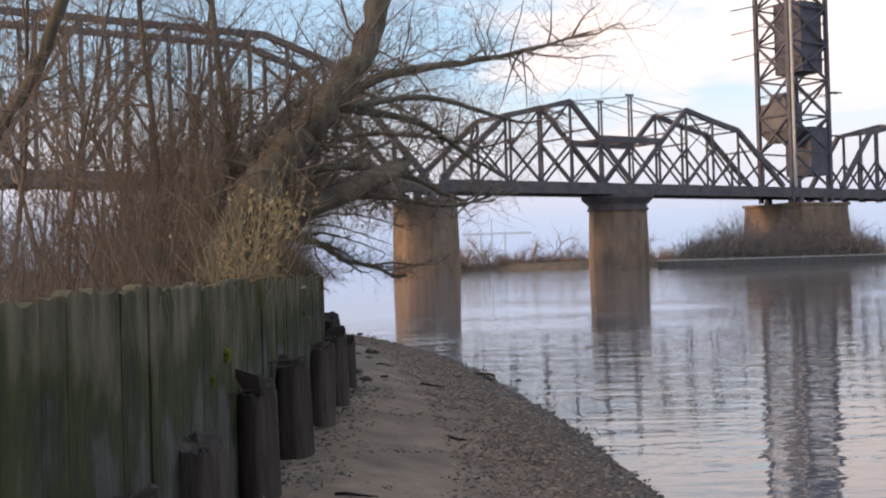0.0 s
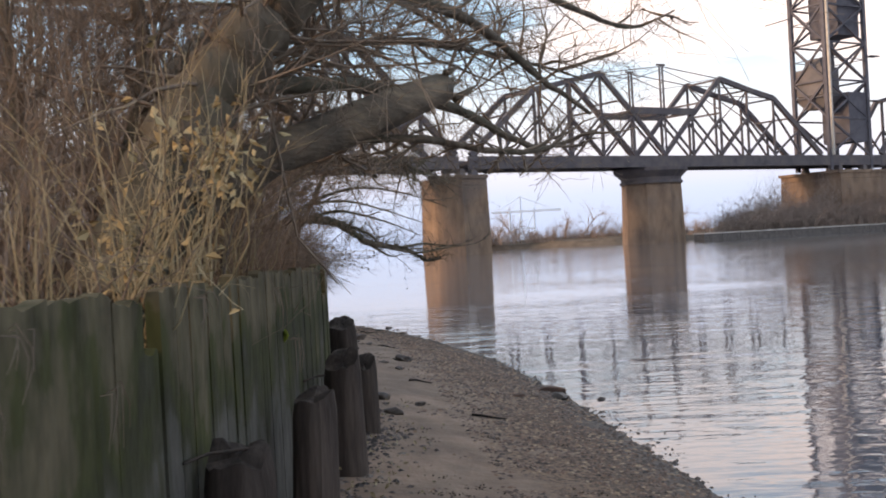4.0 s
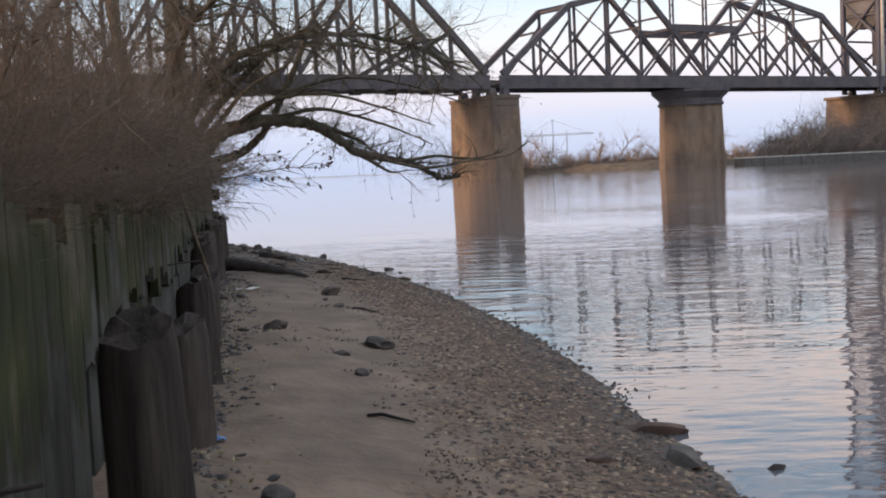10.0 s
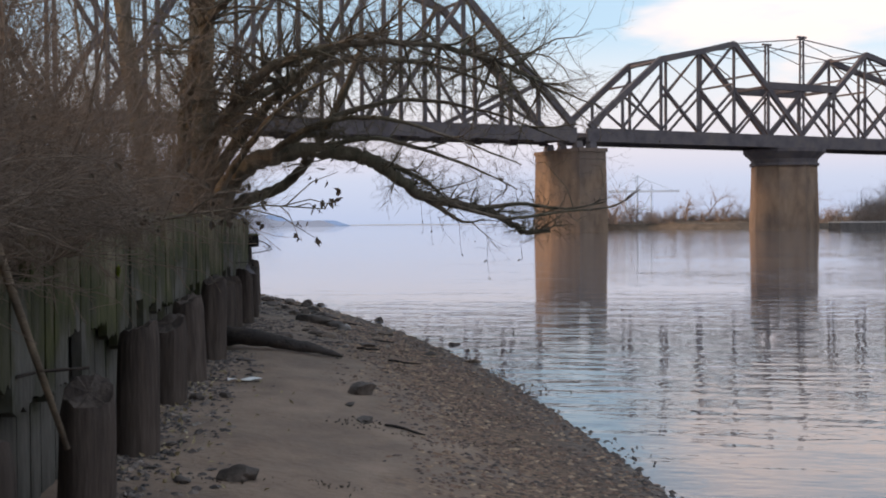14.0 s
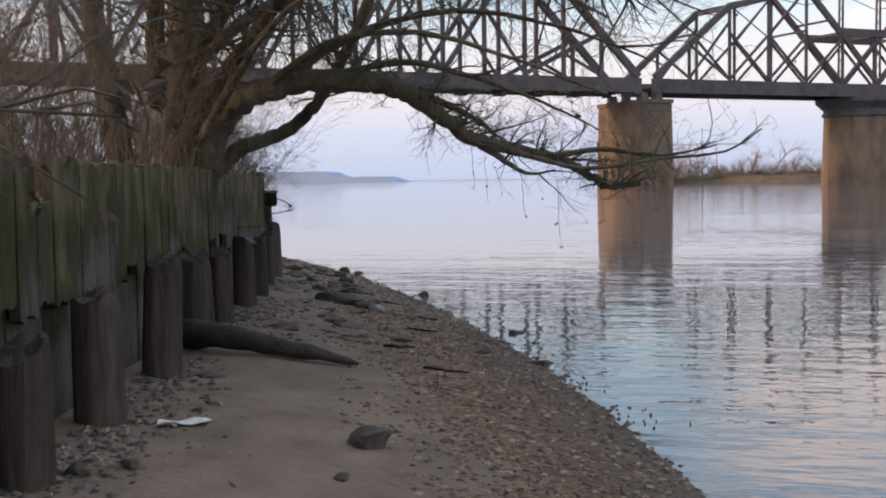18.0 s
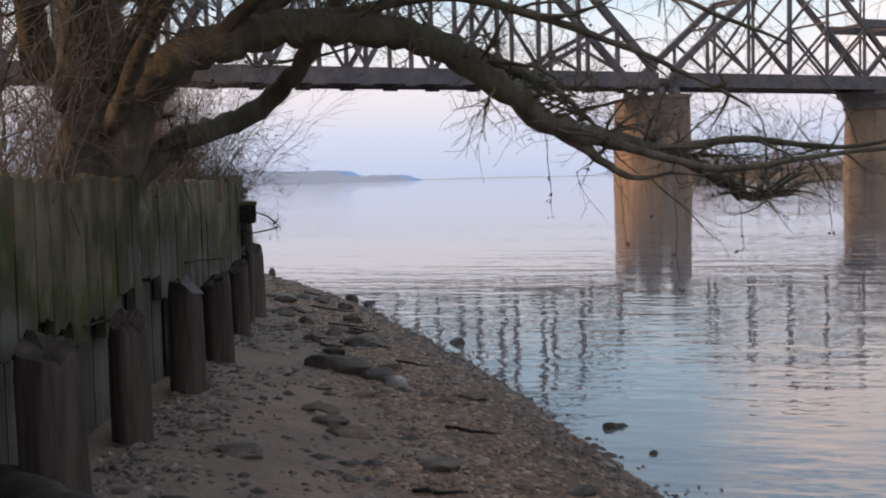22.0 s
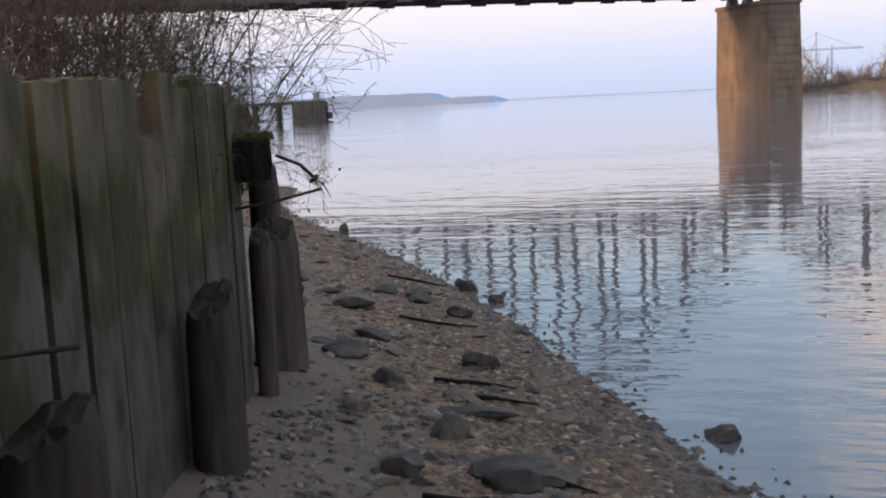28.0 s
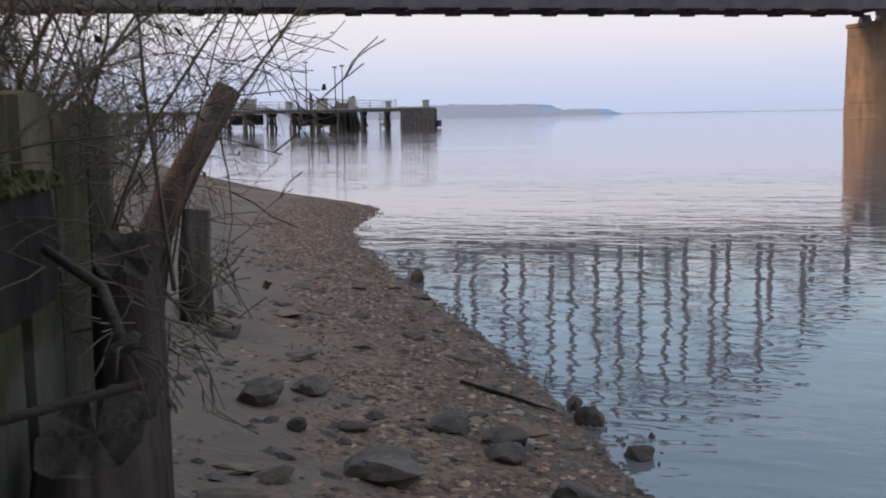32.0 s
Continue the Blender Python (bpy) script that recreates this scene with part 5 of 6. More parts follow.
for y, z, r in ((2.6, 1.42, 0.055), (2.15, 1.3, 0.035), (3.05, 1.25, 0.03), (7.1, 1.5, 0.04), (18.9, 1.5, 0.04)):
    t, nrm = wall_frame(y)
    g = Geo()
    for _ in range(160):
        a = Vector((rnd.gauss(0, 1), rnd.gauss(0, 1), rnd.gauss(0, 1))).normalized() * r * rnd.uniform(0.5, 1.0)
        o = Vector((wall_x(y), y, z)) + nrm * 0.005
        v = t * a[0] + nrm * abs(a[1]) * 0.6 + Vector((0, 0, a[2]))
        g.tube([o + v * 0.5, o + v * 1.15], [0.006, 0.002], 3)
    tagged(part("moss_tuft", g, M_LIME), "small bright green moss tuft on a plank", "moss", "moss tufts")

# slender bare trees behind
sap = []
for sd, hgt in ((51, 7.0), (52, 8.5)):
    rnd2 = random.Random(sd)
    th = thing("bare_sapling", "slender bare tree in the thicket behind the bulkhead", "tree", "saplings in the thicket")
    geos = [Geo() for _ in range(5)]
    tips = []
    grow(geos, tips, (0, 0, -0.2), (rnd2.gauss(0, 0.08), rnd2.gauss(0, 0.08), 1), hgt, 0.038, 0, rnd2, kids=(18, 5, 4), spread=0.6, wob=0.05, shrink=0.30)
    g = Geo()
    g.add(geos[0].v, geos[0].f)
    part("trunk", g, M_BARK, th, smooth=True)
    crown(th, geos[1:])
    sap.append(th)
rnd = random.Random(8)
n_sap = 0
for yy in [1.5 + 1.2 * i for i in range(25)]:
    for row in range(2):
        x = wall_x(min(yy, 31)) - 2.0 - 3.2 * row - rnd.uniform(0, 2.2)
        m = pose(x, yy + rnd.uniform(-0.6, 0.6), UPPER, rnd.uniform(-6, 6), rnd.uniform(-6, 6), rnd.uniform(0, 360))
        src = sap[n_sap % 2]
        if n_sap < 2:
            src.matrix_basis = m
        else:
            copy_thing(src, m)
        n_sap += 1

# bare bush at the far end of the bulkhead, leaning over the water
end_bush = thicket("end_bush", 71, 14, 1.3, 0.3, M_BARK, "bare spreading bush with withered leaves at the bulkhead's end", "shrub", kids=(6, 4, 3), lean=0.38, leaf=(0.035, 14, M_DEADLEAF), thick=0.9, push=(0.22, 0.05), droop=0.05, clumps=12)
end_bush["group"] = "bushes at the bulkhead's end"
end_bush.matrix_basis = pose(-7.3, 31.8, 1.45, 0, 0, 0)
for x, y, z, rz, sc in ((-7.6, 32.4, 1.2, 15, 0.9), (-7.45, 30.9, 1.6, -20, 0.9), (-7.8, 31.6, 1.55, 25, 1.1), (-8.6, 34.0, 1.2, 10, 0.95), (-8.1, 31.2, 1.6, -30, 1.1), (-10.2, 36.5, 1.2, 20, 0.9), (-11.5, 38.5, 1.2, -15, 1.0)):
    ob = copy_thing(end_bush, pose(x, y, z, 0, 0, rz))
    ob.scale = (sc, sc, sc)

# leaning post beyond the end of the bulkhead
g = Geo()
g.tube([Vector((-9.96, 36.6, 0.2)), Vector((-9.93, 36.75, 1.0)), Vector((-9.8, 37.0, 1.45)), Vector((-9.62, 37.25, 1.95))], [0.11, 0.11, 0.10, 0.095], 12, rough=0.18, rnd=random.Random(4))
tagged(part("leaning_post", g, M_PILE, smooth=True), "dark leaning timber post beside the bushes", "post")
g = Geo()
g.tube([Vector((-9.76, 36.95, 0.2)), Vector((-9.76, 36.95, 0.75)), Vector((-9.74, 36.97, 1.12))], [0.12, 0.115, 0.10], 12, rough=0.2, rnd=random.Random(5))
tagged(part("short_post", g, M_PILE, smooth=True), "short dark rotten post at the head of the beach", "post")

# iron rods and fittings on the bulkhead
rnd = random.Random(61)


def rod(pts, r, label, parent=None):
    g = Geo()
    g.tube([Vector(p) for p in pts], [r] * len(pts), 8)
    return tagged(part("iron_rod", g, M_RUST, smooth=True), label, "rod", "iron rods")


for y in (3.0, 4.72, 8.15, 9.8, 16.7, 25.86, 28.72):
    t, nrm = wall_frame(y)
    p = Vector((wall_x(y), y, 1.12 + rnd.uniform(-0.06, 0.12)))
    rod([p - t * rnd.uniform(0.15, 0.4) + nrm * 0.005, p - t * 0.05 + nrm * 0.06, p + nrm * 0.26 + t * 0.05], 0.008, "rusted iron rod between post and bulkhead")
rod([(-6.82, 31.5, 1.28), (-6.62, 31.66, 1.31), (-6.45, 31.8, 1.35)], 0.008, "rusted iron rod sticking out of the bulkhead's end")
rod([(-6.75, 31.95, 1.52), (-6.6, 31.9, 1.47), (-6.49, 31.8, 1.41)], 0.009, "rusted iron rod sticking out of the bulkhead's end")
rod([(-6.52, 30.0, 1.30), (-6.40, 29.6, 1.28)], 0.014, "rusted iron rod lying along the bulkhead")
g = Geo()
g.tube([Vector((-6.505, 31.78, 1.385)), Vector((-6.495, 31.79, 1.395)), Vector((-6.48, 31.81, 1.41)), Vector((-6.475, 31.815, 1.42))], [0.007, 0.013, 0.012, 0.006], 9, rough=0.35, rnd=rnd)
tangle = thing("rod_tangle", "knot of rust and dead weed on the rod's end", "tangle")
part("knot", g, M_RUST, tangle, smooth=True)
for k in range(7):
    a = Vector((-6.49, 31.8, 1.40))
    d = Vector((rnd.uniform(0.2, 1), rnd.gauss(0, 0.5), rnd.gauss(-0.2, 0.6))).normalized()
    g = Geo()
    g.tube([a, a + d * 0.06, a + d * 0.1 + Vector((0, 0, -0.04))], [0.003, 0.002, 0.001], 4)
    part("weed_strand", g, M_DEADLEAF, tangle, smooth=True)

# bent sheet metal on one post
g = Geo()
pl = Vector((-5.46, 27.05, 1.16))
g.add([tuple(pl + Vector(q) * 0.55) for q in ((-0.10, -0.10, 0.06), (0.06, -0.12, -0.07), (0.15, 0.02, -0.09), (0.0, 0.04, 0.05), (-0.12, 0.06, 0.15), (-0.06, -0.02, 0.17))], [(0, 1, 2, 3), (0, 3, 4, 5)])
ob = part("bent_sheet", g, M_TOWER)
ob.modifiers.new("thick", "SOLIDIFY").thickness = 0.005
tagged(ob, "bent grey sheet-metal scrap on a post top", "scrap")
g = Geo()
pl = Vector((-1.92, 2.98, 1.22))
g.add([tuple(pl + Vector(q)) for q in ((-0.12, -0.02, 0.10), (0.08, -0.03, 0.03), (0.1, 0.0, -0.12), (-0.02, 0.02, -0.1))], [(0, 1, 2, 3)])
ob = part("dark_plate", g, M_RUST)
ob.modifiers.new("thick", "SOLIDIFY").thickness = 0.008
tagged(ob, "dark rusted plate on a post top", "scrap")

# pale oak leaf caught on a post
rnd = random.Random(19)
g = Geo()
o = Vector((-1.80, 9.68, 1.12))
for k in range(7):
    a = (k - 3) * 0.55
    e = o + Vector((math.sin(a) * 0.022, -0.01, 0.02 + 0.04 * math.cos(a)))
    s_ = Vector((math.cos(a), 0.1, -math.sin(a))) * 0.005
    g.add([tuple(o - s_ * 0.5), tuple(o + s_ * 0.5), tuple(o.lerp(e, 0.6) + s_), tuple(e), tuple(o.lerp(e, 0.6) - s_)], [(0, 1, 2, 3, 4)])
ob = part("pale_leaf", g, M_PAPER)
ob.modifiers.new("thick", "SOLIDIFY").thickness = 0.002
tagged(ob, "pale lobed dead leaf caught on a post top", "leaf")

# pale peeled branch that hangs against the posts
g = Geo()
g.tube([Vector((-3.3, 15.45, 2.3)), Vector((-3.05, 15.62, 1.8)), Vector((-2.99, 15.7, 1.5)), Vector((-2.88, 15.85, 0.95))], [0.02, 0.018, 0.016, 0.011], 8, rough=0.2, rnd=rnd)
tagged(part("peeled_branch", g, M_WOODRAW, smooth=True), "pale peeled branch hanging against the posts", "branch")

# low twig with curled dead leaves that sticks out over the beach
rnd = random.Random(64)
th = thing("leafy_twig", "thin bare branch with curled dark dead leaves over the beach", "branch")
g, spots = Geo(), []
main = [Vector((-3.75, 17.1, 1.7)), Vector((-3.3, 17.2, 1.78)), Vector((-2.85, 17.25, 1.86)), Vector((-2.5, 17.3, 1.9)), Vector((-2.2, 17.35, 1.88))]
g.tube(main, [0.009, 0.0075, 0.006, 0.0045, 0.003], 5)
part("stem", g, M_BARK, th, smooth=True)
for k in range(16):
    i = rnd.randrange(1, 4)
    a = main[i].lerp(main[i + 1], rnd.random())
    d = Vector((rnd.uniform(0.2, 1), rnd.gauss(0, 0.6), rnd.gauss(0.0, 0.5))).normalized() * rnd.uniform(0.15, 0.45)
    g = Geo()
    g.tube([a, a + d * 0.5 + Vector((0, 0, 0.02)), a + d + Vector((0, 0, -0.03))], [0.004, 0.003, 0.0015], 4)
    part("side_twig", g, M_BARK, th, smooth=True)
    spots += [(a + d, None), (a + d * 0.7, None)]
g = Geo()
leaves(g, spots, 0.048, rnd, 2, 1.0)
tagged(part("curled_leaves", g, M_DEADLEAF, th, "curled dead leaves"), kind="stuff")

# thin strands hanging from the arching limb
rnd = random.Random(62)
for x, y, z, L in ((-3.33, 30.6, 2.3, 0.85), (-2.6, 28.3, 1.85, 0.5), (-2.2, 28.5, 1.75, 0.75), (-1.7, 28.8, 1.6, 0.35), (-3.1, 27.7, 2.2, 0.5), (-1.1, 28.5, 1.9, 0.5)):
    g = Geo()
    pts = [Vector((x + rnd.gauss(0, 0.006) + 0.006 * i, y + rnd.gauss(0, 0.006), z - L * i / 6)) for i in range(7)]
    g.tube(pts, [0.0028] * 6 + [0.0015], 4)
    leaves(g, [(pts[-1], None), (pts[-1], None), (pts[4], None)], 0.045, rnd, 1, 2.0)
    tagged(part("hanging_twig", g, M_DEADLEAF), "thin dead twig with a withered leaf hanging over the water", "twig", "hanging twigs")

# ---- loose things on the beach ----
def rock(x, y, w, d, h, seed, mat=None, label="dark rounded rock lying on the sand", name="rock", sink=0.3, boxy=1.0):
    rnd = random.Random(seed)
    bm = bmesh.new()
    bmesh.ops.create_icosphere(bm, subdivisions=3, radius=0.5)
    off = Vector((rnd.uniform(0, 50), rnd.uniform(0, 50), rnd.uniform(0, 50)))
    for v in bm.verts:
        v.co = Vector([math.copysign(abs(2 * c) ** boxy, c) / 2 for c in v.co])
        k = 1 + (0.5 if boxy == 1 else 0.16) * noise.noise(v.co * 1.9 + off) + 0.22 * noise.noise(v.co * 4.5 + off) + 0.1 * noise.noise(v.co * 10 + off)
        v.co = v.co * k
    for _ in range(9):
        f = Vector((rnd.gauss(0, 1), rnd.gauss(0, 1), rnd.gauss(0.3, 0.8))).normalized()
        lim = rnd.uniform(0.28, 0.44)
        for v in bm.verts:
            over_by = v.co.dot(f) - lim
            if over_by > 0:
                v.co -= f * over_by * 0.9
    for v in bm.verts:
        v.co = Vector((v.co[0] * w * 1.1, v.co[1] * d * 1.1, v.co[2] * h * 1.1))
    me = bpy.data.meshes.new(name)
    bm.to_mesh(me)
    bm.free()
    me.materials.append(mat or M_ROCK)
    me.polygons.foreach_set("use_smooth", [True] * len(me.polygons))
    me.set_sharp_from_angle(angle=radians(28))
    ob = new(name, me)
    ob.matrix_basis = pose(x, y, max(beach_z(x, y), -0.05) + h * (0.5 - sink), rnd.uniform(-8, 8), rnd.uniform(-8, 8), rnd.uniform(0, 360) if abs(w - d) < 0.1 else 0)
    return tagged(ob, label, "rock", "rocks on the beach")


rock(-2.83, 21.6, 0.2, 0.18, 0.16, 1, label="dark blocky stone half sunk in sand", name="stone_block", sink=0.2, boxy=0.45)
for i, (x, y, w, d, h) in enumerate(((-1.76, 12.35, 0.2, 0.16, 0.13), (-1.35, 12.05, 0.15, 0.12, 0.06), (-2.8, 17.75, 0.25, 0.14, 0.11), (-1.79, 17.2, 0.3, 0.26, 0.12), (-2.52, 20.1, 0.22, 0.14, 0.06),
                                     (-1.75, 15.7, 0.16, 0.12, 0.06), (-2.03, 16.6, 0.18, 0.12, 0.05), (-3.92, 20.33, 0.12, 0.1, 0.09), (-3.74, 20.5, 0.14, 0.09, 0.07), (-2.78, 20.8, 0.1, 0.08, 0.05),
                                     (-2.65, 28.1, 0.18, 0.12, 0.12), (-2.38, 27.35, 0.1, 0.09, 0.1), (-3.33, 29.9, 0.12, 0.1, 0.1), (-5.33, 31.05, 0.42, 0.26, 0.12), (-5.99, 33.15, 0.22, 0.18, 0.15), (-5.34, 30.0, 0.24, 0.18, 0.12),
                                     (-6.36, 32.4, 0.19, 0.16, 0.13), (-7.4, 34.72, 0.48, 0.3, 0.2), (-5.76, 31.45, 0.22, 0.18, 0.13), (-5.82, 30.85, 0.23, 0.18, 0.13), (-5.75, 31.95, 0.4, 0.14, 0.07), (-6.32, 31.7, 0.17, 0.14, 0.09),
                                     (-6.8, 32.9, 0.31, 0.2, 0.15), (-6.46, 35.85, 0.13, 0.12, 0.16), (-4.5, 32.1, 0.2, 0.16, 0.16), (-5.35, 30.85, 0.22, 0.18, 0.16), (-6.86, 33.6, 0.28, 0.2, 0.11), (-8.4, 35.42, 0.3, 0.22, 0.16),
                                     (-8.3, 35.85, 0.3, 0.2, 0.13), (-7.1, 35.6, 0.26, 0.2, 0.14), (-6.6, 34.98, 0.25, 0.2, 0.16), (-6.86, 36.4, 0.19, 0.14, 0.18), (-7.99, 35.08, 0.1, 0.09, 0.08), (-7.8, 35.28, 0.18, 0.14, 0.08),
                                     (-7.42, 35.68, 0.26, 0.2, 0.13), (-7.02, 35.38, 0.24, 0.2, 0.13), (-10.03, 37.45, 0.18, 0.16, 0.17), (-7.01, 36.68, 0.13, 0.1, 0.14), (-9.77, 41.1, 0.16, 0.14, 0.2), (-9.37, 36.66, 0.22, 0.16, 0.1))):
    rock(x, y, w, d, h, 2 + i, sink=0.32)
rock(-4.47, 28.8, 0.2, 0.17, 0.14, 106, M_PALEROCK, "pale grey angular stone by the water", boxy=0.6)
rock(0.27, 14.75, 0.42, 0.16, 0.11, 131, mat=M_BRICK, label="worn red brick block at the water's edge", name="brick_block", boxy=0.5)
rock(-0.18, 13.74, 0.13, 0.1, 0.05, 132, mat=M_BRICK, label="broken red brick lying in the gravel", name="brick_fragment", boxy=0.55)
rock(0.34, 14.02, 0.2, 0.52, 0.12, 133, label="tilted dark stone slab at the water's edge", name="stone_slab", boxy=0.55)
rock(0.84, 13.82, 0.13, 0.09, 0.11, 134, label="dark rock standing out of the shallows", sink=0.3)
rock(-5.0, 29.05, 0.6, 0.36, 0.2, 107, label="flat dark stone slab on the beach", name="stone_slab", boxy=0.55)
rock(-4.66, 28.98, 0.34, 0.26, 0.14, 108, label="broken flat dark stone beside the slab", name="stone_slab", boxy=0.55)
rnd = random.Random(77)
for i in range(170):
    yy = rnd.uniform(25.5, 41) if i > 24 else rnd.uniform(10, 26)
    sx = shore_x(yy)
    wx = wall_x(yy) if yy < 32.4 else sx - 3
    x = rnd.uniform(wx + 0.5, sx + 0.1) if i > 24 else rnd.uniform(wx + 0.35, wx + 0.8)
    k = 0.06 + 0.17 * rnd.random() ** 2
    clod = yy > 25.5 and rnd.random() < 0.75
    rock(x, yy, k * 1.3, k * rnd.uniform(0.6, 0.95), k * rnd.uniform(0.22, 0.42), 200 + i, M_CLOD if clod else None,
         "low clod of sandy mud on the beach" if clod else "dark rounded rock lying on the sand", "mud_clod" if clod else "rock", sink=0.33)

g = Geo()
lp = [(-5.32, 24.5, 0.52), (-5.0, 24.2, 0.53), (-4.75, 24.02, 0.54), (-4.45, 23.92, 0.53), (-4.1, 23.88, 0.47), (-3.8, 23.98, 0.40), (-3.53, 24.15, 0.30)]
rl = random.Random(6)
fine, rads = [], []
for a, b, r0, r1 in zip(lp, lp[1:], (0.11, 0.115, 0.11, 0.095, 0.078, 0.055), (0.115, 0.11, 0.095, 0.078, 0.055, 0.018)):
    for q in range(3):
        f = q / 3
        fine.append(Vector(a).lerp(Vector(b), f) + Vector((rl.gauss(0, 0.006), rl.gauss(0, 0.006), rl.gauss(0, 0.005))))
        rads.append((r0 + (r1 - r0) * f) * rl.uniform(0.9, 1.1))
fine.append(Vector(lp[-1]))
rads.append(0.012)
g.tube(fine, rads, 18, rough=0.1, rnd=rl)
tagged(part("driftwood_log", g, M_LOG, smooth=True), "dark waterlogged tapered log lying on the sand", "log")

g = Geo()
vs, fs = [], []
for i in range(7):
    for j in range(3):
        u, v = -0.15 + 0.05 * i, -0.045 + 0.045 * j
        vs.append((-3.87 + u * 0.96 - v * 0.3, 21.45 + u * 0.28 + v, beach_z(-3.87 + u, 21.45) + 0.025 + 0.012 * math.sin(i * 1.3 + j)))
for i in range(6):
    for j in range(2):
        a = i * 3 + j
        fs.append((a, a + 3, a + 4, a + 1))
g.add(vs, fs)
ob = part("litter_scrap", g, M_PAPER)
sol = ob.modifiers.new("thick", "SOLIDIFY")
sol.thickness = 0.004
tagged(ob, "crumpled white paper scrap on the sand", "litter")

g = Geo()
vs, fs = [], []
for i in range(5):
    for j in range(4):
        u, v = -0.05 + 0.025 * i, -0.035 + 0.023 * j
        vs.append((-2.29 + u, 13.38 + v, beach_z(-2.29 + u, 13.38 + v) + 0.02 + 0.012 * math.sin(i * 2.1 + j * 1.3)))
for i in range(4):
    for j in range(3):
        a = i * 4 + j
        fs.append((a, a + 4, a + 5, a + 1))
g.add(vs, fs)
ob = part("plastic_scrap", g, M_BLUE)
ob.modifiers.new("thick", "SOLIDIFY").thickness = 0.004
tagged(ob, "crumpled blue plastic scrap among the rubble", "litter")

# sticks washed up on the beach
rnd = random.Random(68)
for x, y, L in ((-5.9, 32.6, 0.5), (-5.7, 32.3, 0.45), (-5.2, 31.0, 0.5), (-4.6, 30.1, 0.35), (-5.5, 30.6, 0.25), (-6.6, 34.4, 0.6), (-7.4, 36.6, 0.7), (-3.6, 27.4, 0.4), (-2.2, 20.0, 0.35), (-1.4, 14.2, 0.3), (-0.6, 11.6, 0.35), (-0.4, 6.2, 0.25), (-1.2, 3.1, 0.3), (0.1, 1.9, 0.3), (-2.9, 24.6, 0.4), (-3.5, 25.6, 0.3)):
    g = Geo()
    a = rnd.uniform(-0.7, 0.4)
    pts = []
    for k in range(5):
        u = L * (k / 4 - 0.5)
        q = (x + u * math.cos(a) + rnd.gauss(0, 0.012), y + u * math.sin(a) + rnd.gauss(0, 0.012))
        pts.append(Vector((q[0], q[1], beach_z(q[0], q[1]) + 0.012 + rnd.uniform(0, 0.012))))
    g.tube(pts, [0.012, 0.014, 0.012, 0.009, 0.005], 6, rough=0.2, rnd=rnd)
    tagged(part("stick", g, M_BEAM, smooth=True), "dark wet driftwood stick on the beach", "stick", "sticks on the beach")
g = Geo()
for _ in range(900):
    yy = rnd.uniform(-3, 22)
    x = wall_x(yy) + 0.15 + abs(rnd.gauss(0, 0.4))
    leaves(g, [((x, yy, beach_z(x, yy) + 0.015), None)], 0.045, rnd, 1, 0.0)
tagged(part("leaf_litter", g, M_STRAW), "pale dead leaves scattered along the bulkhead's foot", "leaves", kind="stuff")

# dark flecks of wrack and rotten leaves left in patches on the sand
rnd = random.Random(123)
g = Geo()
spots = [(-1.79, 17.2, 0.14), (-2.52, 20.1, 0.1), (-2.8, 17.7, 0.12), (-1.4, 12.1, 0.1), (-1.75, 15.7, 0.08), (-2.05, 16.6, 0.09), (-0.9, 5.2, 0.1), (-1.0, 7.6, 0.1), (-3.2, 24.9, 0.15), (-3.6, 26.2, 0.15), (-1.35, 10.4, 0.09), (-0.8, 3.0, 0.1)]
for _ in range(40):
    yy = rnd.uniform(-2, 27)
    spots.append((shore_x(yy) - abs(rnd.gauss(1.75, 0.45)), yy, rnd.uniform(0.03, 0.11)))
for _ in range(110):
    yy = rnd.uniform(-1, 50)
    spots.append((shore_x(yy) - rnd.uniform(0.15, 1.7), yy, rnd.uniform(0.04, 0.1)))
for x0, y0, sd in spots:
    for _ in range(int(420 * sd)):
        x, y = x0 + rnd.gauss(0, sd), y0 + rnd.gauss(0, sd * 0.55)
        leaves(g, [((x, y, beach_z(x, y) + 0.006), None)], 0.024, rnd, 1, 0.0)
tagged(part("wrack", g, M_DEADLEAF), "dark flecks of rotten leaves scattered on the sand", "debris", kind="stuff")

# gravel, shingle at the water's edge and rubble along the bulkhead: stones too many to count
rnd = random.Random(99)
base_v = [(0.5, 0, 0), (-0.5, 0, 0), (0, 0.4, 0), (0, -0.4, 0), (0, 0, 0.28), (0.32, 0.26, 0.1), (-0.32, 0.26, 0.12), (-0.3, -0.27, 0.1), (0.3, -0.28, 0.12)]
base_f = [(0, 5, 4), (5, 2, 4), (2, 6, 4), (6, 1, 4), (1, 7, 4), (7, 3, 4), (3, 8, 4), (8, 0, 4)]


def strew(g, x, y, k, high=1.0):
    a = rnd.uniform(0, 6.28)
    ca, sa = math.cos(a) * k * 1.3, math.sin(a) * k * 1.3
    z = beach_z(x, y) - 0.003
    j = [rnd.uniform(0.75, 1.25) for _ in range(9)]
    g.add([(x + (p[0] * ca - p[1] * sa) * q, y + (p[0] * sa + p[1] * ca) * q, z + p[2] * k * high * q) for p, q in zip(base_v, j)], base_f)


g = Geo()
count = 0
